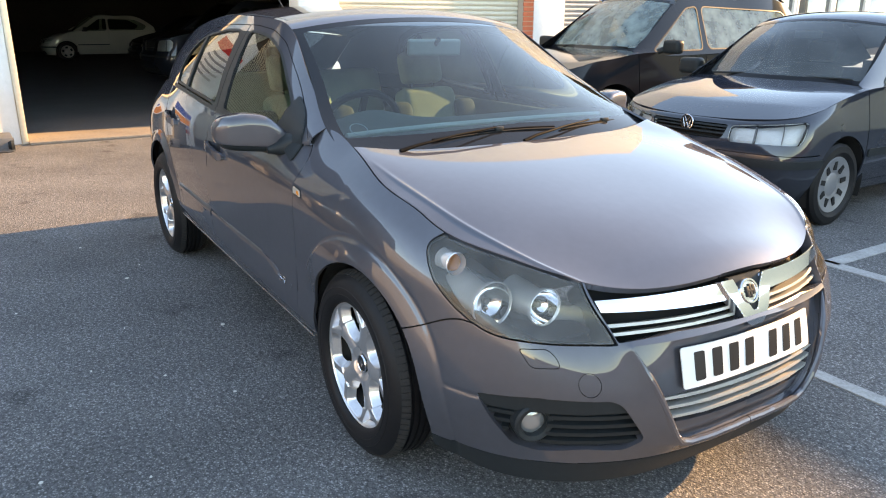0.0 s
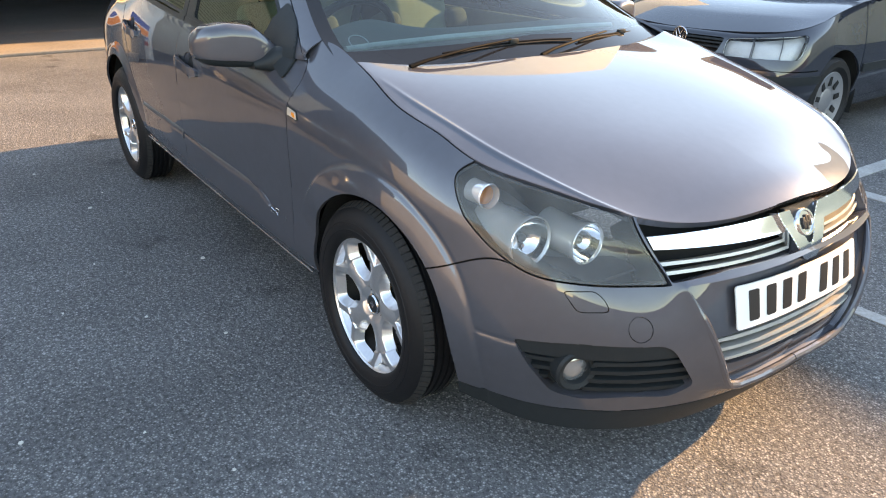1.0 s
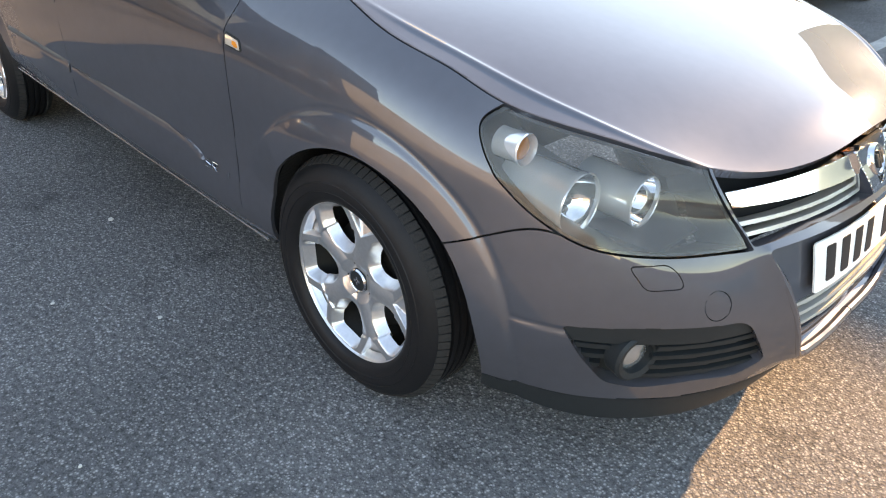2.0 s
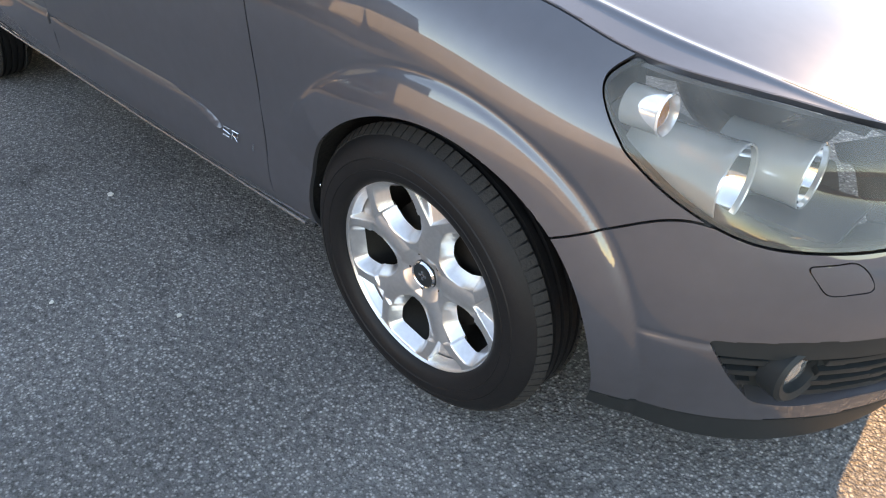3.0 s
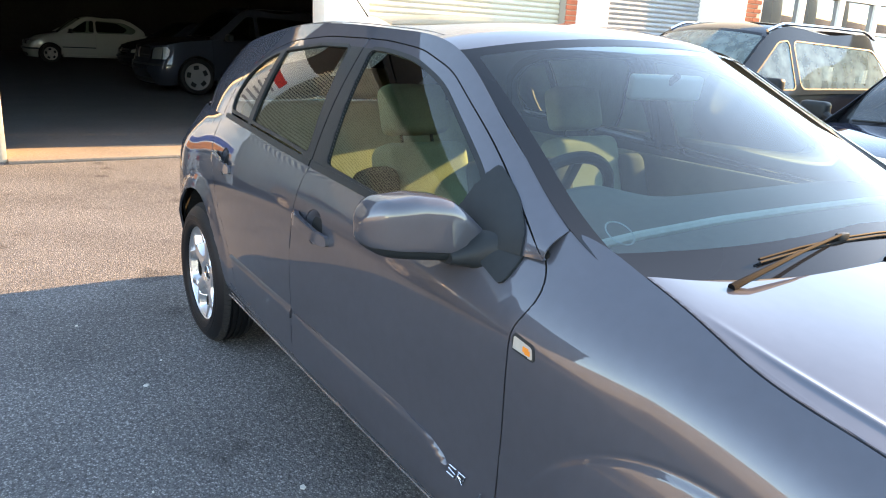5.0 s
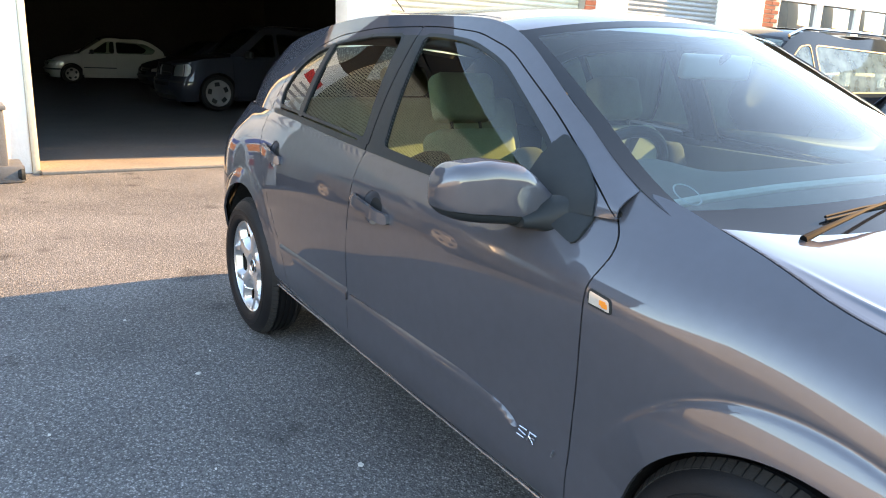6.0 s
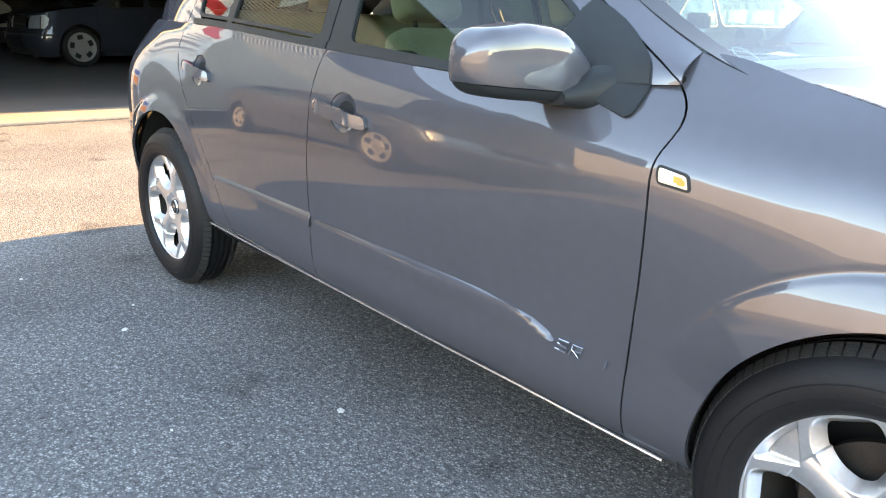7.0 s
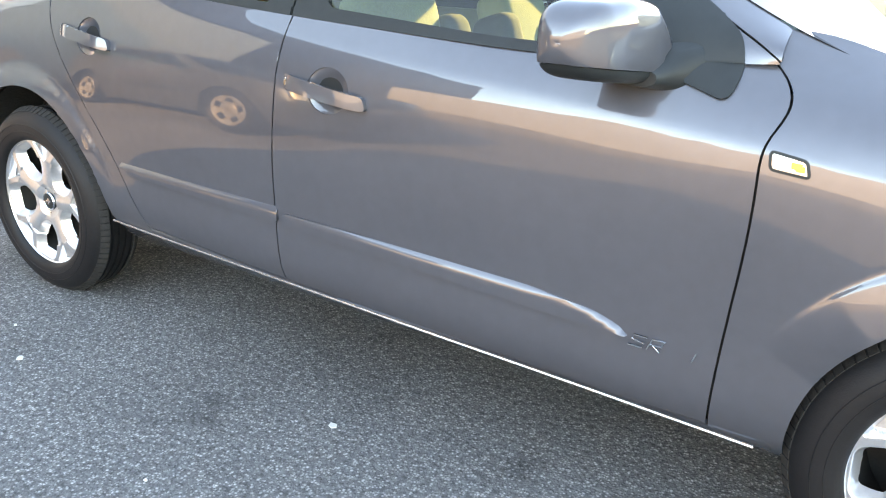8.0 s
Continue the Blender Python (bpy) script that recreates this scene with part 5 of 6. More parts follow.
brick_pier("brick_pier_2", 10.4, 10.84, 2.9)
FRAME_WHITE = material("white_upvc", (.75, .75, .74), rough=.35)
PANE = material("dark_pane", (.05, .055, .06), rough=.05, coat=1.0, spec=.8)
structure(boxed("wall_low", XW - .35, XW - .05, 10.84, 22, 0, .5, WHITE_WALL), "white low wall under the windows", "wall")
structure(boxed("wall_head", XW - .35, XW - .05, 10.84, 22, 2.6, 3.0, WHITE_WALL), "white wall over the windows", "wall")
for i in range(8):
    y0 = 10.86 + 1.36 * i
    w = thing("window", "white framed window with dark panes", "window", kind="structure", at=Matrix.Identity(4))
    for nm, a, b, c, d in (("window_frame", 0, 1.34, .5, .58), ("window_frame", 0, 1.34, 2.52, 2.6), ("window_frame", 0, .08, .58, 2.52), ("window_frame", 1.26, 1.34, .58, 2.52), ("window_frame", .08, 1.26, 1.9, 1.96)):
        boxed(nm, XW - .16, XW - .06, y0 + a, y0 + b, c, d, FRAME_WHITE, w)
    boxed("pane", XW - .13, XW - .11, y0 + .08, y0 + 1.26, .58, 1.9, PANE, w)
    boxed("pane", XW - .13, XW - .11, y0 + .08, y0 + 1.26, 1.96, 2.52, PANE, w)
# sign board and poster on the pillar
RED_INK = material("red_print", (.55, .03, .03), rough=.5, vary=.1)
GREY_PRINT = material("grey_print", (.25, .26, .28), rough=.6)
sign = thing("sign_board", "white sign board with red heading and grey lettering on pillar", "sign")
boxed("board", XW + .281, XW + .295, -2.3, -1.40, 1.80, 2.90, FRAME_WHITE, sign)
boxed("heading", XW + .295, XW + .298, -2.25, -1.45, 2.62, 2.84, RED_INK, sign, "red heading", bevel=0)
for q in range(5):
    boxed("text_line", XW + .295, XW + .298, -2.2, -1.62 + .08 * (q % 2), 1.9 + .14 * q, 1.955 + .14 * q, GREY_PRINT, sign, bevel=0)
poster = thing("poster", "printed poster with blue, orange and white bands on the pillar", "poster")
boxed("sheet", XW + .281, XW + .290, -2.32, -1.55, .30, 1.20, FRAME_WHITE, poster)
for q, (z0, z1, col) in enumerate(((1.0, 1.17, (.03, .07, .30)), (.72, .96, (.70, .22, .03)), (.60, .68, (.03, .07, .30)), (.36, .50, (.55, .03, .03)))):
    boxed("print_band", XW + .290, XW + .293, -2.28, -1.60, z0, z1, material("poster_ink", col, rough=.5, vary=.15, vary_scale=9), poster, bevel=0)
# grey plastic bin at the pillar's foot
BIN = material("grey_bin_plastic", (.10, .105, .11), rough=.5, bump=.2, scale=60, vary=.2, vary_scale=4)
bn = thing("plastic_bin", "dark grey plastic bin standing against the pillar", "bin")
boxed("bin_body", XW + .30, XW + .80, -2.05, -1.52, .06, .66, BIN, bn, bevel=.03)
boxed("bin_lid", XW + .29, XW + .83, -2.08, -1.50, .66, .70, BIN, bn, bevel=.015)
boxed("bin_foot", XW + .34, XW + .84, -1.80, -1.40, 0, .16, BIN, bn, bevel=.03)
part("bin_wheel", lathe([(0, -.03), (.07, -.03), (.08, 0), (.07, .03), (0, .03)], seg=24, centre=(XW + .78, -1.43, .08)), BLACK, bn)

# inside of the garage, its gloom put into near-black surfaces
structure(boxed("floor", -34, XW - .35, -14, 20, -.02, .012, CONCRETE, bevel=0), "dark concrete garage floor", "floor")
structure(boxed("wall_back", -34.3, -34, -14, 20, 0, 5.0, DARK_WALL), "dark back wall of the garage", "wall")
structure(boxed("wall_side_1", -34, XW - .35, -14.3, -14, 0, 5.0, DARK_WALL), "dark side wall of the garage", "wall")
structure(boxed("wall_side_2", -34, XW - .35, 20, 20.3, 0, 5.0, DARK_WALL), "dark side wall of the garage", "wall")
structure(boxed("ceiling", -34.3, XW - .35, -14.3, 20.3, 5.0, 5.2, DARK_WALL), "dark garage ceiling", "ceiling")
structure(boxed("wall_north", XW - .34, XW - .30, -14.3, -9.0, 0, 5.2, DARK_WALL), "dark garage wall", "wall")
# unseen partition, added to block a sunlit strip on the floor
structure(boxed("wall_sun_stop", -34, XW - .36, 10.45, 10.7, 0, 5.0, DARK_WALL), "dark unseen partition added to keep sun off the garage floor", "wall")
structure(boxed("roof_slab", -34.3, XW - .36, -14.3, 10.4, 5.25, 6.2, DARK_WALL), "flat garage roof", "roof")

# ---- the yard behind the camera: ribbed shed wall and a low block ----
SHED = material("pale_ribbed_steel", (.33, .34, .355), rough=.45, metal=.1, vary=.1, vary_scale=.7)
bm = bmesh.new()
rows = []
for i in range(54):
    z = .5 + i * .04
    rows.append([bm.verts.new((x, -11.0 + (.035 if i % 4 < 2 else 0), z)) for x in (-16.0, 7.0)])
for a, b in zip(rows, rows[1:]):
    bm.faces.new((a[0], a[1], b[1], b[0]))
structure(part("wall_shed", bm, SHED, smooth=False), "pale ribbed steel shed wall across the yard", "wall")
structure(boxed("wall_shed_base", -16.0, 7.0, -11.4, -11.0, 0, .5, CONCRETE), "concrete base of the shed across the yard", "wall")
structure(boxed("wall_east", 30, 30.4, -30, 40, 0, 2.4, BRICK), "brick wall at the end of the yard", "wall")

# unseen block, its height set to throw the shade edge near y = .22
structure(boxed("wall_shade_block", -2.0, 16, 14.0, 22.0, 0, 5.0, CREAM), "plain cream block added out of view to shade the parked row", "building")

# ---- bay markings ----
def marking(x0, x1, y0, y1):
    m = boxed("bay_line", x0, x1, y0, y1, .0, .005, PAINT_LINE, bevel=0)
    tagged(m, "worn white painted parking bay line on asphalt", "road marking", "bay lines", "structure")


marking(-.36, -.26, 2.46, 7.0)
marking(-3.05, -2.95, 2.46, 7.0)
marking(2.3, 2.4, 2.46, 7.0)
marking(-6.0, 4.5, 2.40, 2.50)
marking(.44, 3.4, .99, 1.06)
SPECK = material("pale_litter", (.55, .54, .50), rough=.8)
rnd = random.Random(4)
for x, y in ((-1.969, -1.717), (-.616, -1.052), (-2.239, -1.157), (-1.304, -.897), (-2.448, -1.049), (-1.1, -1.5), (-.2, -1.45), (-1.75, -1.95), (-.9, -1.25), (.1, -1.3), (-1.5, -1.3), (-3.0, -1.3), (-.35, -1.75)):
    bm = bmesh.new()
    r = rnd.uniform(.004, .011)
    pts = [bm.verts.new((x + r * rnd.uniform(.6, 1.6) * math.cos(a), y + r * rnd.uniform(.6, 1.4) * math.sin(a), .0)) for a in (0, 1.2, 2.5, 3.7, 5)]
    f_ = bm.faces.new(pts)
    ext = bmesh.ops.extrude_face_region(bm, geom=[f_])
    bmesh.ops.translate(bm, vec=(0, 0, .004), verts=[g for g in ext["geom"] if isinstance(g, bmesh.types.BMVert)])
    tagged(part("grit_chip", bm, SPECK, smooth=False), "small pale chip of grit lying on asphalt", "grit", "grit chips")


# ---- other cars ----
CENTRED[0] = False


def plain_car(name, label, at, col, nose=.70, tail=-3.1, half=.82, wb=2.41, hood0=.70, hood1=.93, cowl=-.32, roof_f=-.95, roof_r=-2.35, roof_z=1.40, belt=.90, back=-2.9, glass=None, lamp_poly=None, grille=None, step=.03, wheel_r=.29, rails=False, bumper_z=.50, round_cap=False, moulding=True, inside=True, group=""):
    glass = glass or GLASS
    own = thing(name, label, "car", group, at=at)
    ks = [0, .35 * half, .62 * half, .85 * half, half + .12, half + .12 + nose - .3]
    tuck, setb = [.88, .965, 1.0, 1.0, .985, .94], [.10, .03, 0, .03, .06, .10]
    zs = [.19, .33, .47, .62, .74]
    long = [.0, cowl, cowl - .75, -wb + .5, -wb, tail + .45]
    stn = [0, .35 * half, .66 * half, .93 * half, half + .18, half + .18 + nose - .28]
    while len(stn) < 6 + len(long) - 1:
        stn.append(stn[-1] + abs(long[len(stn) - 5] - long[len(stn) - 6]))
    stn += [stn[-1] + .42, stn[-1] + .42 + half * .8]
    net = []
    for j in range(6):
        W, nx, tx = half * tuck[j], nose - setb[j], tail + setb[j] * .8
        top = j == 5
        z = (lambda k: zs[j]) if not top else (lambda k: [hood0, hood0, hood0 + .01, hood0 + .04, hood0 + .09, (hood0 + hood1) / 2 + .05, hood1, belt + .01, belt + .02, belt + .03, belt + .03, belt + .02, belt + .02][min(k, 12)])
        row = [(nx, 0), (nx - .015, .35 * half), (nx - .06, .68 * W), (nx - .16, .92 * W), (nx - .36, W)] + [(x, W) for x in long] + [(tx + .03, .80 * W), (tx, 0)]
        if not top:
            zz = [min(zs[j], hood0 - .03 * (5 - j)) if k < 4 else zs[j] for k in range(len(row))]
        else:
            zz = [z(k) for k in range(len(row))]
        net.append([(x, w, q) for (x, w), q in zip(row, zz)])
    C = np.array(net)
    n = C.shape[1]
    stn = [0.0]
    for a, b in zip(C[2], C[2][1:]):
        stn.append(stn[-1] + float(np.linalg.norm(a - b)))
    C2 = np.concatenate([C[:, 1:2] * (1, -1, 1), C, C[:, -2:-1] * (1, -1, 1)], 1)
    kk = [-stn[1]] + stn + [2 * stn[-1] - stn[-2]]
    kv = [0, .14, .28, .43, .56, .70]
    s, v = np.arange(0, stn[-1] + step * .5, step), np.linspace(0, .70, int(.7 / step) + 1)
    P = spline(kv, np.stack([spline(kk, c, s) for c in C2]), v)
    sh = Sheet(P, np.broadcast_to(s, P.shape[:2]).copy(), np.broadcast_to(v[:, None], P.shape[:2]).copy())
    ra = wheel_r + .055
    arches = lambda x, w, z, s, v: np.where(w > half * .5, np.maximum(ra - np.hypot(x, z - wheel_r), ra - np.hypot(x + wb, z - wheel_r)), -1)
    lamp_poly = lamp_poly if lamp_poly is not None else rounded([(.42 * half, bumper_z + .06), (1.02 * half, bumper_z + .07), (1.06 * half, hood0 + .02), (.42 * half, hood0 - .03)], .03)
    grille = grille if grille is not None else rounded([(-.2, bumper_z + .07), (.36 * half, bumper_z + .07), (.40 * half, hood0 - .03), (-.2, hood0 - .03)], .02)
    lamp, gr = in_sz(lamp_poly), in_sz(grille)
    front_x = nose - .40
    in_bump = lambda x, w, z, s, v: np.maximum(z - bumper_z, front_x - x)
    door1 = cowl + .02
    panel("body_wing", [sh.cut([minus(lamp), minus(gr), minus(in_bump), arches, lambda x, w, z, s, v: door1 + .004 - x])], col, own, sides=BOTH)
    panel("front_bumper", [sh.cut([in_bump, arches, lambda x, w, z, s, v: z - bumper_z + .004])], col, own, sides=BOTH, proud=.02, depth=.03)
    for sd in (R, L):
        dr = panel("front_door", [sh.cut([lambda x, w, z, s, v: x - door1 + .004, lambda x, w, z, s, v: door1 - 1.02 - x + .004, lambda x, w, z, s, v: .27 - z, lambda x, w, z, s, v: .3 - w])], col, own, sides=sd)
        panel("rear_body", [sh.cut([lambda x, w, z, s, v: x - door1 + 1.02 + .004, arches])], col, own, sides=sd)
        panel("sill", [sh.cut([lambda x, w, z, s, v: x - door1 + .004, lambda x, w, z, s, v: door1 - 1.02 - x - .02, lambda x, w, z, s, v: z - .265, lambda x, w, z, s, v: .3 - w, arches])], col, own, sides=sd)
        if moulding:
            panel("side_moulding", [sh.cut([lambda x, w, z, s, v: np.maximum(np.abs(z - .49) - .028, np.abs(x - door1 + .52) - .50)])], BLACK, dr, "black side moulding", sides=sd, proud=.012)
        hl = panel("headlamp", [sh.cut([in_sz(lamp_poly, .01)])], material("patterned_lamp_glass", (.62, .64, .66), rough=.28, metal=.25, bump=.4, scale=60, vary=.12, vary_scale=14), own, "clear headlamp with patterned glass", sides=sd, proud=-.05)
        panel("lens", [sh.cut([in_sz(lamp_poly, -.003)])], LENS, hl, sides=sd, proud=.002)
        a0, a1 = lamp_poly[:, 0].min(), lamp_poly[:, 0].max()
        for fr in (.34, .68):
            sx = a0 + (a1 - a0) * fr
            panel("lamp_divider", [sh.cut([in_sz(lamp_poly, -.004), lambda x, w, z, s, v: np.abs(s - sx) - .005])], BEZEL, hl, sides=sd, proud=-.02, depth=.03)
        panel("handle", [sh.cut([lambda x, w, z, s, v: np.maximum(np.abs(x - door1 + .88) - .08, np.abs(z - belt + .12) - .016)])], col, dr, sides=sd, proud=.03, depth=.02)
        m = tube([(cowl - .22, sd[0] * (half - .02), belt + .05), (cowl - .25, sd[0] * (half + .06), belt + .08)], .03, 10)
        mi = part("door_mirror", m, BLACK, dr, "black door mirror")
        cushion("mirror_shell", -.06, .05, -.11, .11, -.07, .07, Matrix.Translation((cowl - .26, sd[0] * (half + .14), belt + .10)), BLACK, mi)
    # shade behind the grille, put in as a near-black sheet
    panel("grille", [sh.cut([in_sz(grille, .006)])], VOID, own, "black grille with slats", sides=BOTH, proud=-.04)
    g0, g1 = grille[:, 1].min(), grille[:, 1].max()
    for q in range(4):
        zq = g0 + (g1 - g0) * (q + .5) / 4
        panel("slat", [sh.cut([in_sz(grille, -.002), lambda x, w, z, s, v: np.abs(z - zq) - (g1 - g0) * .07])], BLACK, own, sides=BOTH, proud=-.006, depth=.03)
    bump_strip = panel("bumper_strip", [sh.cut([lambda x, w, z, s, v: np.maximum(np.abs(z - bumper_z + .055) - .025, front_x - x)])], BLACK, own, sides=BOTH, proud=.03)
    # the intake is a near-black patch in place of a shaded opening
    panel("lower_intake", [sh.cut([lambda x, w, z, s, v: np.maximum(np.abs(z - .27) - .05, w - half * .6), lambda x, w, z, s, v: nose - .3 - x])], VOID, own, sides=BOTH, proud=.023)
    # bonnet
    rl = P[-1]
    wsn = np.linspace(0, half * .94, 40)
    mono = np.maximum.accumulate(rl[:, 1]) + np.arange(len(rl)) * 1e-7
    cut = rl[:, 0] > cowl
    xf = np.interp(wsn, mono[cut], rl[cut, 0])
    u = np.linspace(0, 1, 40)
    X = xf[None] + u[:, None] * (cowl + .06 - .10 * (wsn / half)[None] ** 2 - xf[None])
    X = np.minimum(X, xf[None])
    zz = spline([0, .3, .7, 1], np.array([hood0, hood0 + (hood1 - hood0) * .48, hood0 + (hood1 - hood0) * .86, hood1 + .015]), np.clip((nose - .1 - X.ravel()) / (nose - .1 - cowl), 0, 1)).reshape(X.shape)
    rz = np.interp(X.ravel(), rl[cut][::-1, 0], rl[cut][::-1, 2]).reshape(X.shape)
    e = (wsn / (half * .94))[None] ** 4
    Z = zz * (1 - e) + rz * e + .02 * (1 - e) * np.clip(u[:, None] * 4, 0, 1)
    bp = np.swapaxes(np.stack([X, np.broadcast_to(wsn, X.shape), Z], 2), 0, 1)
    bsh = Sheet(bp)
    if bsh.N[10, 20, 2] < 0:
        bsh = Sheet(bp[:, ::-1])
    panel("bonnet", [bsh.cut([])], col, own, sides=BOTH, proud=.003)
    # glasshouse
    gx = [cowl + .05, (cowl + roof_f) / 2, roof_f, (roof_f + roof_r) / 2, roof_r, back]
    lo = [(half * .93, belt + .02), (half * .945, belt), (half * .95, belt), (half * .95, belt + .02), (half * .94, belt + .03), (half * .86, belt + .04)]
    hi = [(half * .86, hood1 + .03), (half * .78, (hood1 + roof_z) / 2), (half * .70, roof_z - .04), (half * .70, roof_z - .01), (half * .69, roof_z - .05), (half * .66, belt + .12)]
    x = np.arange(gx[0], gx[-1], -step)
    lo_s, hi_s = spline([-q for q in gx], np.array(lo), -x), spline([-q for q in gx], np.array(hi), -x)
    uu = np.linspace(0, 1, 24)
    G = np.zeros((len(uu), len(x), 3))
    G[..., 0] = x
    G[..., 1:] = lo_s[None] * (1 - uu)[:, None, None] + hi_s[None] * uu[:, None, None]
    gs = Sheet(G)
    zr = lambda t: np.interp(t, [-q for q in gx], [q[1] for q in hi])
    w1 = rounded([(cowl - .22, belt + .05), ((cowl + roof_f) / 2 - .16, zr(-(cowl + roof_f) / 2) - .06), (roof_f - .12, roof_z - .115), (door1 - .99, roof_z - .095), (door1 - .97, belt + .06)], .04)
    w2 = rounded([(door1 - 1.07, belt + .065), (door1 - 1.07, roof_z - .095), (roof_r + .12, roof_z - .14), (roof_r - .22, belt + .20), (roof_r - .12, belt + .08)], .06)
    for sd in (R, L):
        panel("side_frame", [gs.cut([minus(in_xz(w1)), minus(in_xz(w2))])], col, own, sides=sd, depth=.003, lip=.0)
        for wq in (w1, w2):
            panel("side_window", [gs.cut([in_xz(wq, .004)])], glass, own, sides=sd, proud=-.005, depth=.003)
            panel("window_seal", [gs.cut([in_xz(wq, .012), minus(in_xz(wq))])], BLACK, own, sides=sd, proud=.001, depth=.003, lip=.0)
    xr = np.arange(roof_f + .05, back + .12, -step)
    hr = spline([-q for q in gx], np.array(hi), -xr)
    qq = np.linspace(0, 1, 24)
    RF = np.zeros((len(qq), len(xr), 3))
    RF[..., 0], RF[..., 1], RF[..., 2] = xr, qq[:, None] * hr[None, :, 0], hr[None, :, 1] + .045 * (1 - qq[:, None] ** 2.5)
    rs = Sheet(RF)
    if rs.N[5, 10, 2] < 0:
        rs = Sheet(RF[:, ::-1])
    panel("roof", [rs.cut([])], col, own, sides=BOTH)
    mid = spline([0, .5, 1], np.array([(cowl + .02, 0, hood1 + .02), ((cowl + roof_f) / 2 + .06, 0, (hood1 + roof_z) / 2 + .05), (roof_f + .06, 0, roof_z + .005)]), np.linspace(0, 1, 24))
    sid = spline([0, .5, 1], np.array([(cowl - .10, half * .84, hood1 + .01), ((cowl + roof_f) / 2 - .02, half * .775, (hood1 + roof_z) / 2 - .005), (roof_f, half * .695, roof_z - .045)]), np.linspace(0, 1, 24))
    SC = mid[None] + (sid - mid)[None] * qq[:, None, None]
    SC[..., 0] = mid[None, :, 0] + (sid - mid)[None, :, 0] * qq[:, None] ** 2
    SC[..., 2] = mid[None, :, 2] + (sid - mid)[None, :, 2] * qq[:, None] ** 2
    ss = Sheet(SC, np.broadcast_to(qq[:, None], SC.shape[:2]).copy(), np.broadcast_to(np.linspace(0, 1, 24), SC.shape[:2]).copy())
    if ss.N[5, 10, 2] < 0:
        ss = Sheet(SC[:, ::-1], ss.S[:, ::-1].copy(), ss.V[:, ::-1].copy())
    ws = panel("windscreen", [ss.cut([])], glass, own, sides=BOTH)
    panel("black_border", [ss.cut([lambda x, w, z, s, v: -np.maximum.reduce([s - .95, .06 - v, v - .95])])], FRIT, ws, sides=BOTH, proud=.003)
    part("wiper", tube([(cowl - .02, -.55, hood1 + .045), (cowl - .05, -.05, hood1 + .06), (cowl - .05, .1, hood1 + .06)], .008, 6), BLACK, own)
    part("wiper", tube([(cowl - .02, .05, hood1 + .05), (cowl - .06, .50, hood1 + .055), (cowl - .07, .6, hood1 + .05)], .008, 6), BLACK, own)
    if inside:
        boxed("dashboard", cowl - .55, cowl - .12, -half * .8, half * .8, hood1 - .12, hood1 + .0, DASH, own, bevel=.04)
        boxed("cabin_floor", -wb + .2, cowl - .1, -half * .8, half * .8, .24, .30, CARPET, own)
        boxed("load_floor", tail + .3, -wb + .2, -half * .75, half * .75, .55, .6, CARPET, own)
        boxed("rear_bulkhead", tail + .22, tail + .3, -half * .7, half * .7, .3, belt + .1, CARPET, own)
        for y_ in (-.36, .36):
            seat = cushion("front_seat", -.06, .08, -.23, .23, .35, 1.0, Matrix.Translation((cowl - 1.02, y_, .05)) @ Matrix.Rotation(radians(-15), 4, "Y"), DARK_CLOTH, own)
            cushion("headrest", -.05, .05, -.12, .12, 1.02, 1.2, Matrix.Translation((cowl - 1.02, y_, .05)) @ Matrix.Rotation(radians(-15), 4, "Y"), DARK_CLOTH, seat)
        cushion("rear_view_mirror", -.015, .015, -.11, .11, -.03, .03, Matrix.Translation((roof_f + .20, 0, roof_z - .12)), DASH, own)
    capmat = material(name + "_rim", (.26, .26, .27), rough=.4, metal=.5, vary=.1, vary_scale=10)
    for cx in (0, -wb):
        for k in (-1, 1):
            y = k * (half - .11)
            wh = new("wheel")
            wh.parent, wh.location = own, (cx, 0, wheel_r)
            t_ = part("tyre", lathe([(wheel_r - .10, -.07), (wheel_r - .06, -.095), (wheel_r - .02, -.09), (wheel_r, -.07), (wheel_r, .07), (wheel_r - .02, .09), (wheel_r - .06, .095), (wheel_r - .10, .07)], seg=48, centre=(0, y, 0)), RUBBER, wh)
            rr = wheel_r - .095
            part("rim", lathe([(0, k * .055), (rr * .35, k * .062), (rr * .42, k * .055), (rr * .9, k * .072), (rr, k * .078), (rr + .008, k * .07)], seg=48, centre=(0, y, 0)), capmat, wh)
            nsp = 9 if round_cap else 5
            for q in range(nsp):
                a = q * math.tau / nsp + .2
                c = (rr * .70 * math.cos(a), y + k * .066, rr * .70 * math.sin(a))
                mm = Matrix.Translation(c) @ Matrix.Rotation(-a, 4, "Y")
                box_b = box(bmesh.new(), -rr * .17, rr * .17, -.004, .004, -rr * (.09 if round_cap else .20), rr * (.09 if round_cap else .20), .0, mm)
                # near-black blocks paint the shade of the rim's openings
                part("rim_slot", box_b, VOID, wh, smooth=False)
            lin = bmesh.new()
            rows_ = []
            for q in range(21):
                a = radians(-20) + radians(220) * q / 20
                rows_.append([lin.verts.new((cx + (ra + .012) * math.cos(a), k * yy, wheel_r + (ra + .012) * math.sin(a))) for yy in (half * .97, half * .5)])
            c0 = lin.verts.new((cx, k * half * .5, wheel_r))
            for a, b in zip(rows_, rows_[1:]):
                lin.faces.new((a[0], b[0], b[1], a[1]))
                lin.faces.new((a[1], b[1], c0))
            part("arch_liner", lin, LINER, own)
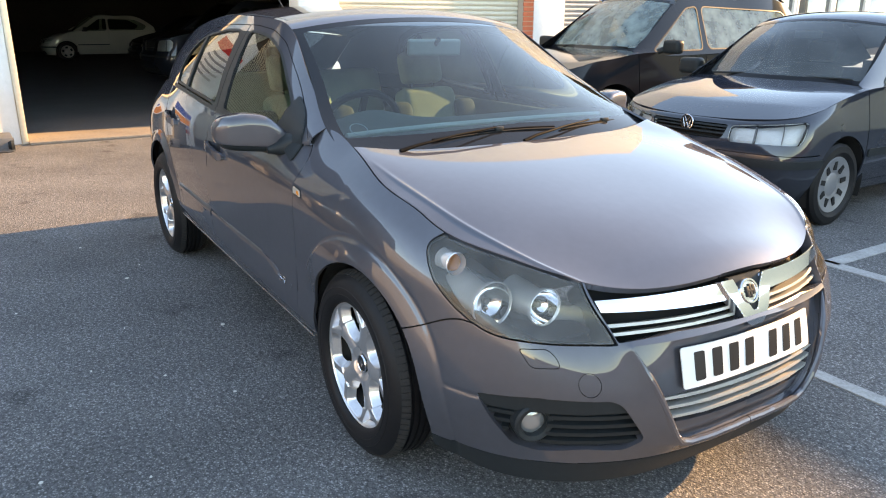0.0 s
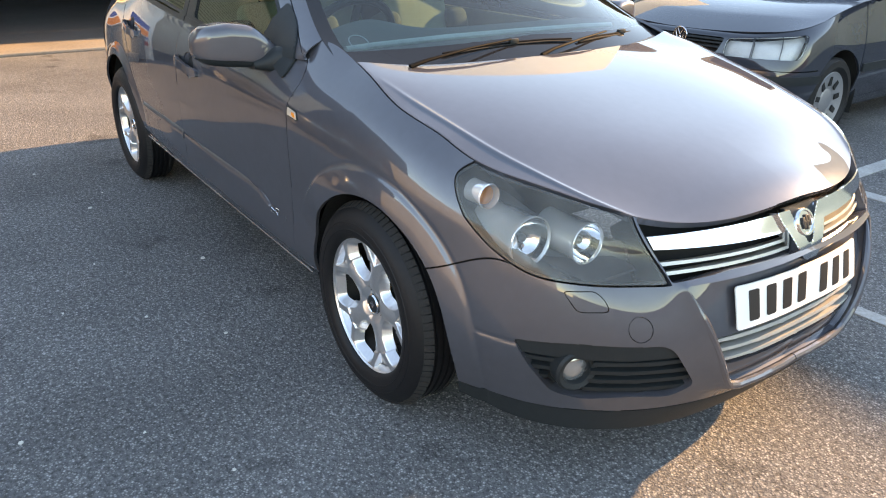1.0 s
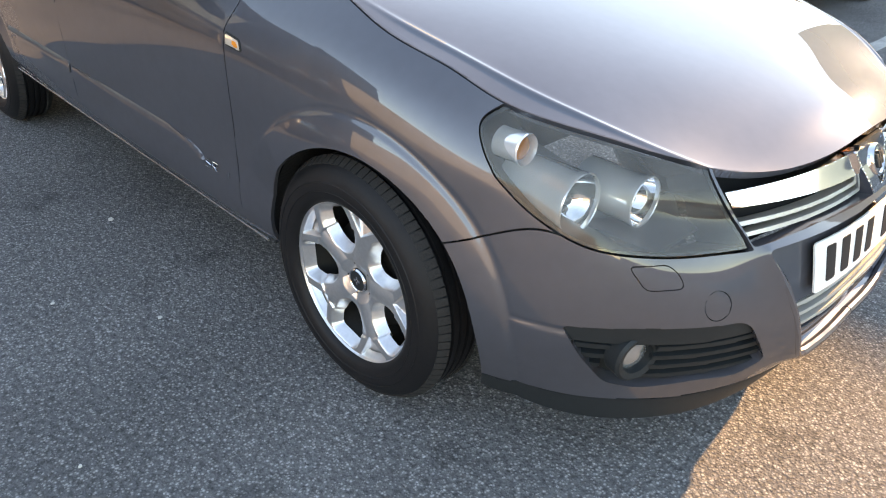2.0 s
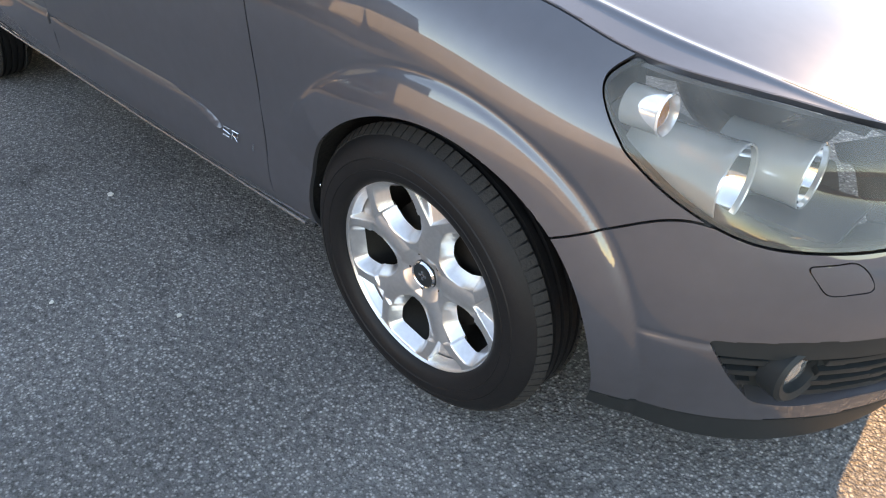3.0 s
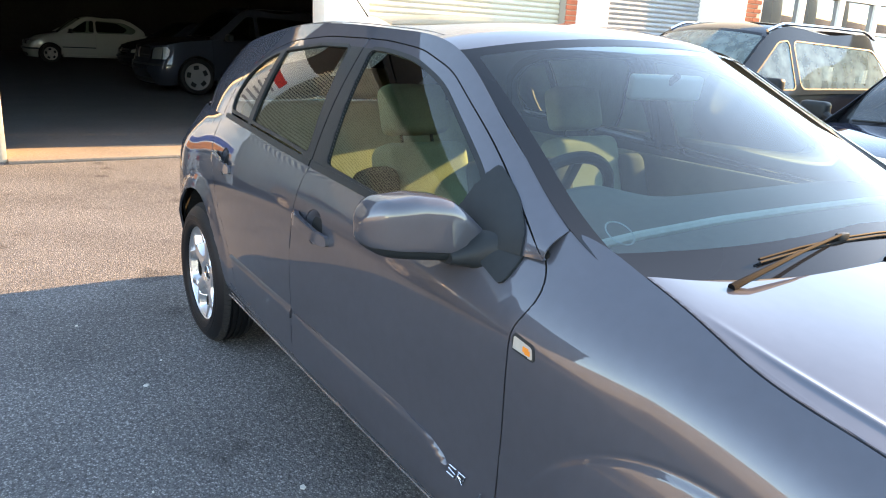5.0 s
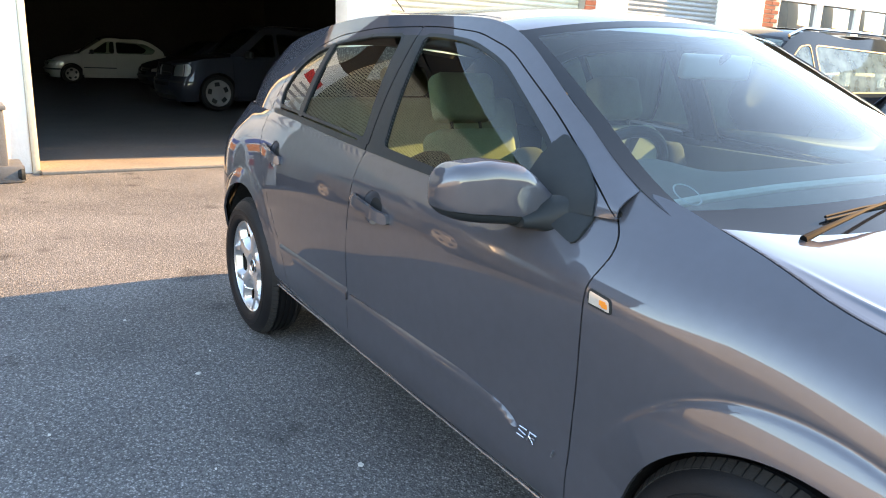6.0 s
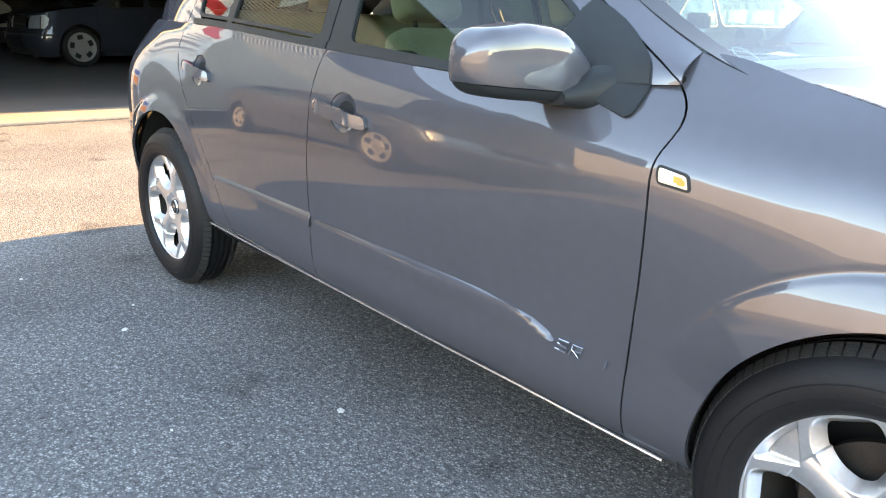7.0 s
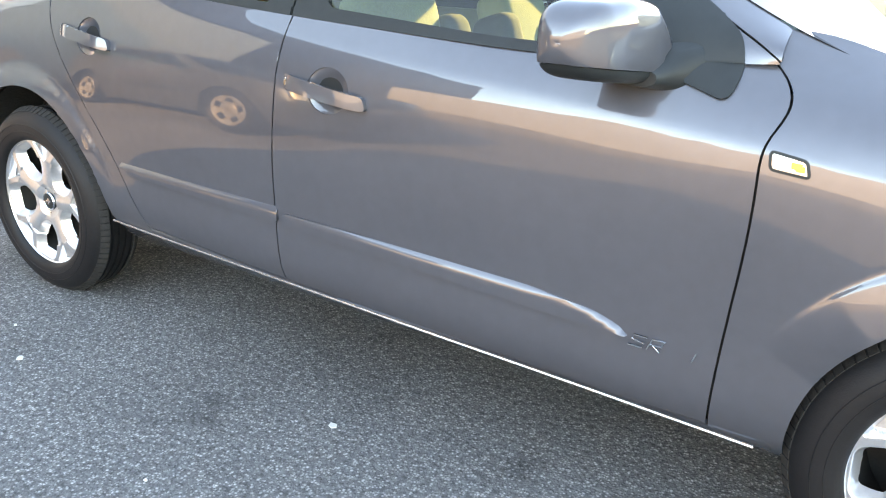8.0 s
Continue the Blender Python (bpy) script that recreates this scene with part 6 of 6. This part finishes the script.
    if rails:
        for k in (-1, 1):
            pts = [(roof_f - .02 - t * (roof_f - roof_r), k * half * .66, roof_z + (.075 * min(1, min(t, 1 - t) * 9)) - .01 - .03 * max(0, t - .6)) for t in np.linspace(0, 1, 24)]
            part("roof_rail", tube(pts, .016, 8), CHROME, own, "bright roof rail")
    return own


NAVY = car_paint("dark_blue_paint", (0.030, 0.035, 0.046), metal=.3, rough=.35)
COAL = material("charcoal_paint", (0.012, 0.012, 0.014), rough=.07, spec=.35, vary=.1, vary_scale=4)
FOGGED = clear_glass("misted_glass", (.45, .55, .52), haze=.45, haze_color=(.26, .34, .33), drops=7.0)
# the blue-grey haze paints reflected sky into this grey glass
SKY_GLASS = clear_glass("sky_hazed_glass", (.50, .55, .56), haze=.10, haze_color=(.5, .58, .62), drops=2.0)
polo = plain_car("parked_hatchback", "dark blue small hatchback with clear headlamps parked in a bay", pose(-1.616, 3.258, 0, 0, 0, -88), NAVY, step=.02, hood0=.735, bumper_z=.535, round_cap=True, glass=SKY_GLASS, group="parked cars")
bd = part("badge", lathe([(0, .0), (.050, .0), (.052, -.01)], axis="X", seg=36, centre=(.648, 0, .69)), BLACK, polo, "round chrome badge on a black field")
part("badge_ring", lathe([(.046, .001), (.048, .006), (.053, .006), (.055, 0)], axis="X", seg=36, centre=(.648, 0, .69)), CHROME, bd)
for q, (a, b_) in enumerate((((-.022, .040), (-.002, .004)), ((.022, .040), (.002, .004)), ((-.036, .026), (-.016, -.040)), ((-.016, -.040), (0, -.004)), ((0, -.004), (.016, -.040)), ((.016, -.040), (.036, .026)))):
    part("badge_bar", tube([(.652, a[0], .69 + a[1]), (.652, b_[0], .69 + b_[1])], .0035, 6), CHROME, bd)
suv = plain_car("parked_estate", "charcoal estate car with misted wet windows and roof rails", pose(-4.54, 3.95, 0, 0, 0, -92), COAL, step=.025, nose=.85, tail=-3.65, half=.92, wb=2.79, hood0=.86, hood1=1.05, cowl=-.36, roof_f=-1.05, roof_r=-2.9, roof_z=1.62, belt=1.02, back=-3.5, glass=FOGGED, wheel_r=.35, rails=True, bumper_z=.60, moulding=False, group="parked cars")
SILVER_CAR = car_paint("silver_paint", (0.07, 0.073, 0.078), metal=.5, rough=.35)
plain_car("parked_saloon", "silver car parked in the row behind", pose(-1.2, 8.6, 0, 0, 0, -90), SILVER_CAR, step=.055, nose=.85, tail=-3.4, half=.88, wb=2.65, hood0=.76, hood1=.98, cowl=-.36, roof_f=-1.0, roof_r=-2.6, roof_z=1.50, belt=.96, back=-3.2, group="parked cars")
plain_car("yard_car", "grey car parked on the far side of the yard", pose(-4.3, -4.1, 0, 0, 0, 0), SILVER_CAR, step=.055, nose=.85, tail=-3.4, half=.88, wb=2.65, hood0=.76, hood1=.98, cowl=-.36, roof_f=-1.0, roof_r=-2.6, roof_z=1.50, belt=.96, back=-3.2, group="parked cars")
RED_CAR = car_paint("red_paint", (.34, .03, .025), metal=0, rough=.3)
plain_car("yard_hatchback", "red hatchback parked on the far side of the yard", pose(-6.4, -6.9, 0, 0, 0, 0), RED_CAR, step=.07, group="parked cars", inside=False)
WHITE_CAR = car_paint("white_paint", (.42, .42, .41), metal=0, rough=.3)
BLUE_CAR = car_paint("dark_blue_suv_paint", (.02, .028, .05), metal=.3, rough=.35)
plain_car("stored_coupe", "white convertible with a dark hood stored in the garage", pose(-26.8, 1.3, 0.012, 0, 0, -90), WHITE_CAR, step=.06, roof_z=1.42, group="stored cars", inside=False)
plain_car("stored_hatchback", "black small car stored in the dark garage", pose(-22.0, 3.3, 0.012, 0, 0, -80), NAVY, step=.06, group="stored cars", inside=False)
plain_car("stored_suv", "dark blue off-road car stored in the garage", pose(-15.9, 2.6, 0.012, 0, 0, -84), NAVY, step=.06, nose=.85, tail=-3.5, half=.92, wb=2.65, hood0=.92, hood1=1.10, cowl=-.36, roof_f=-1.05, roof_r=-2.9, roof_z=1.70, belt=1.05, back=-3.4, wheel_r=.36, bumper_z=.62, rails=True, moulding=False, group="stored cars", inside=False)
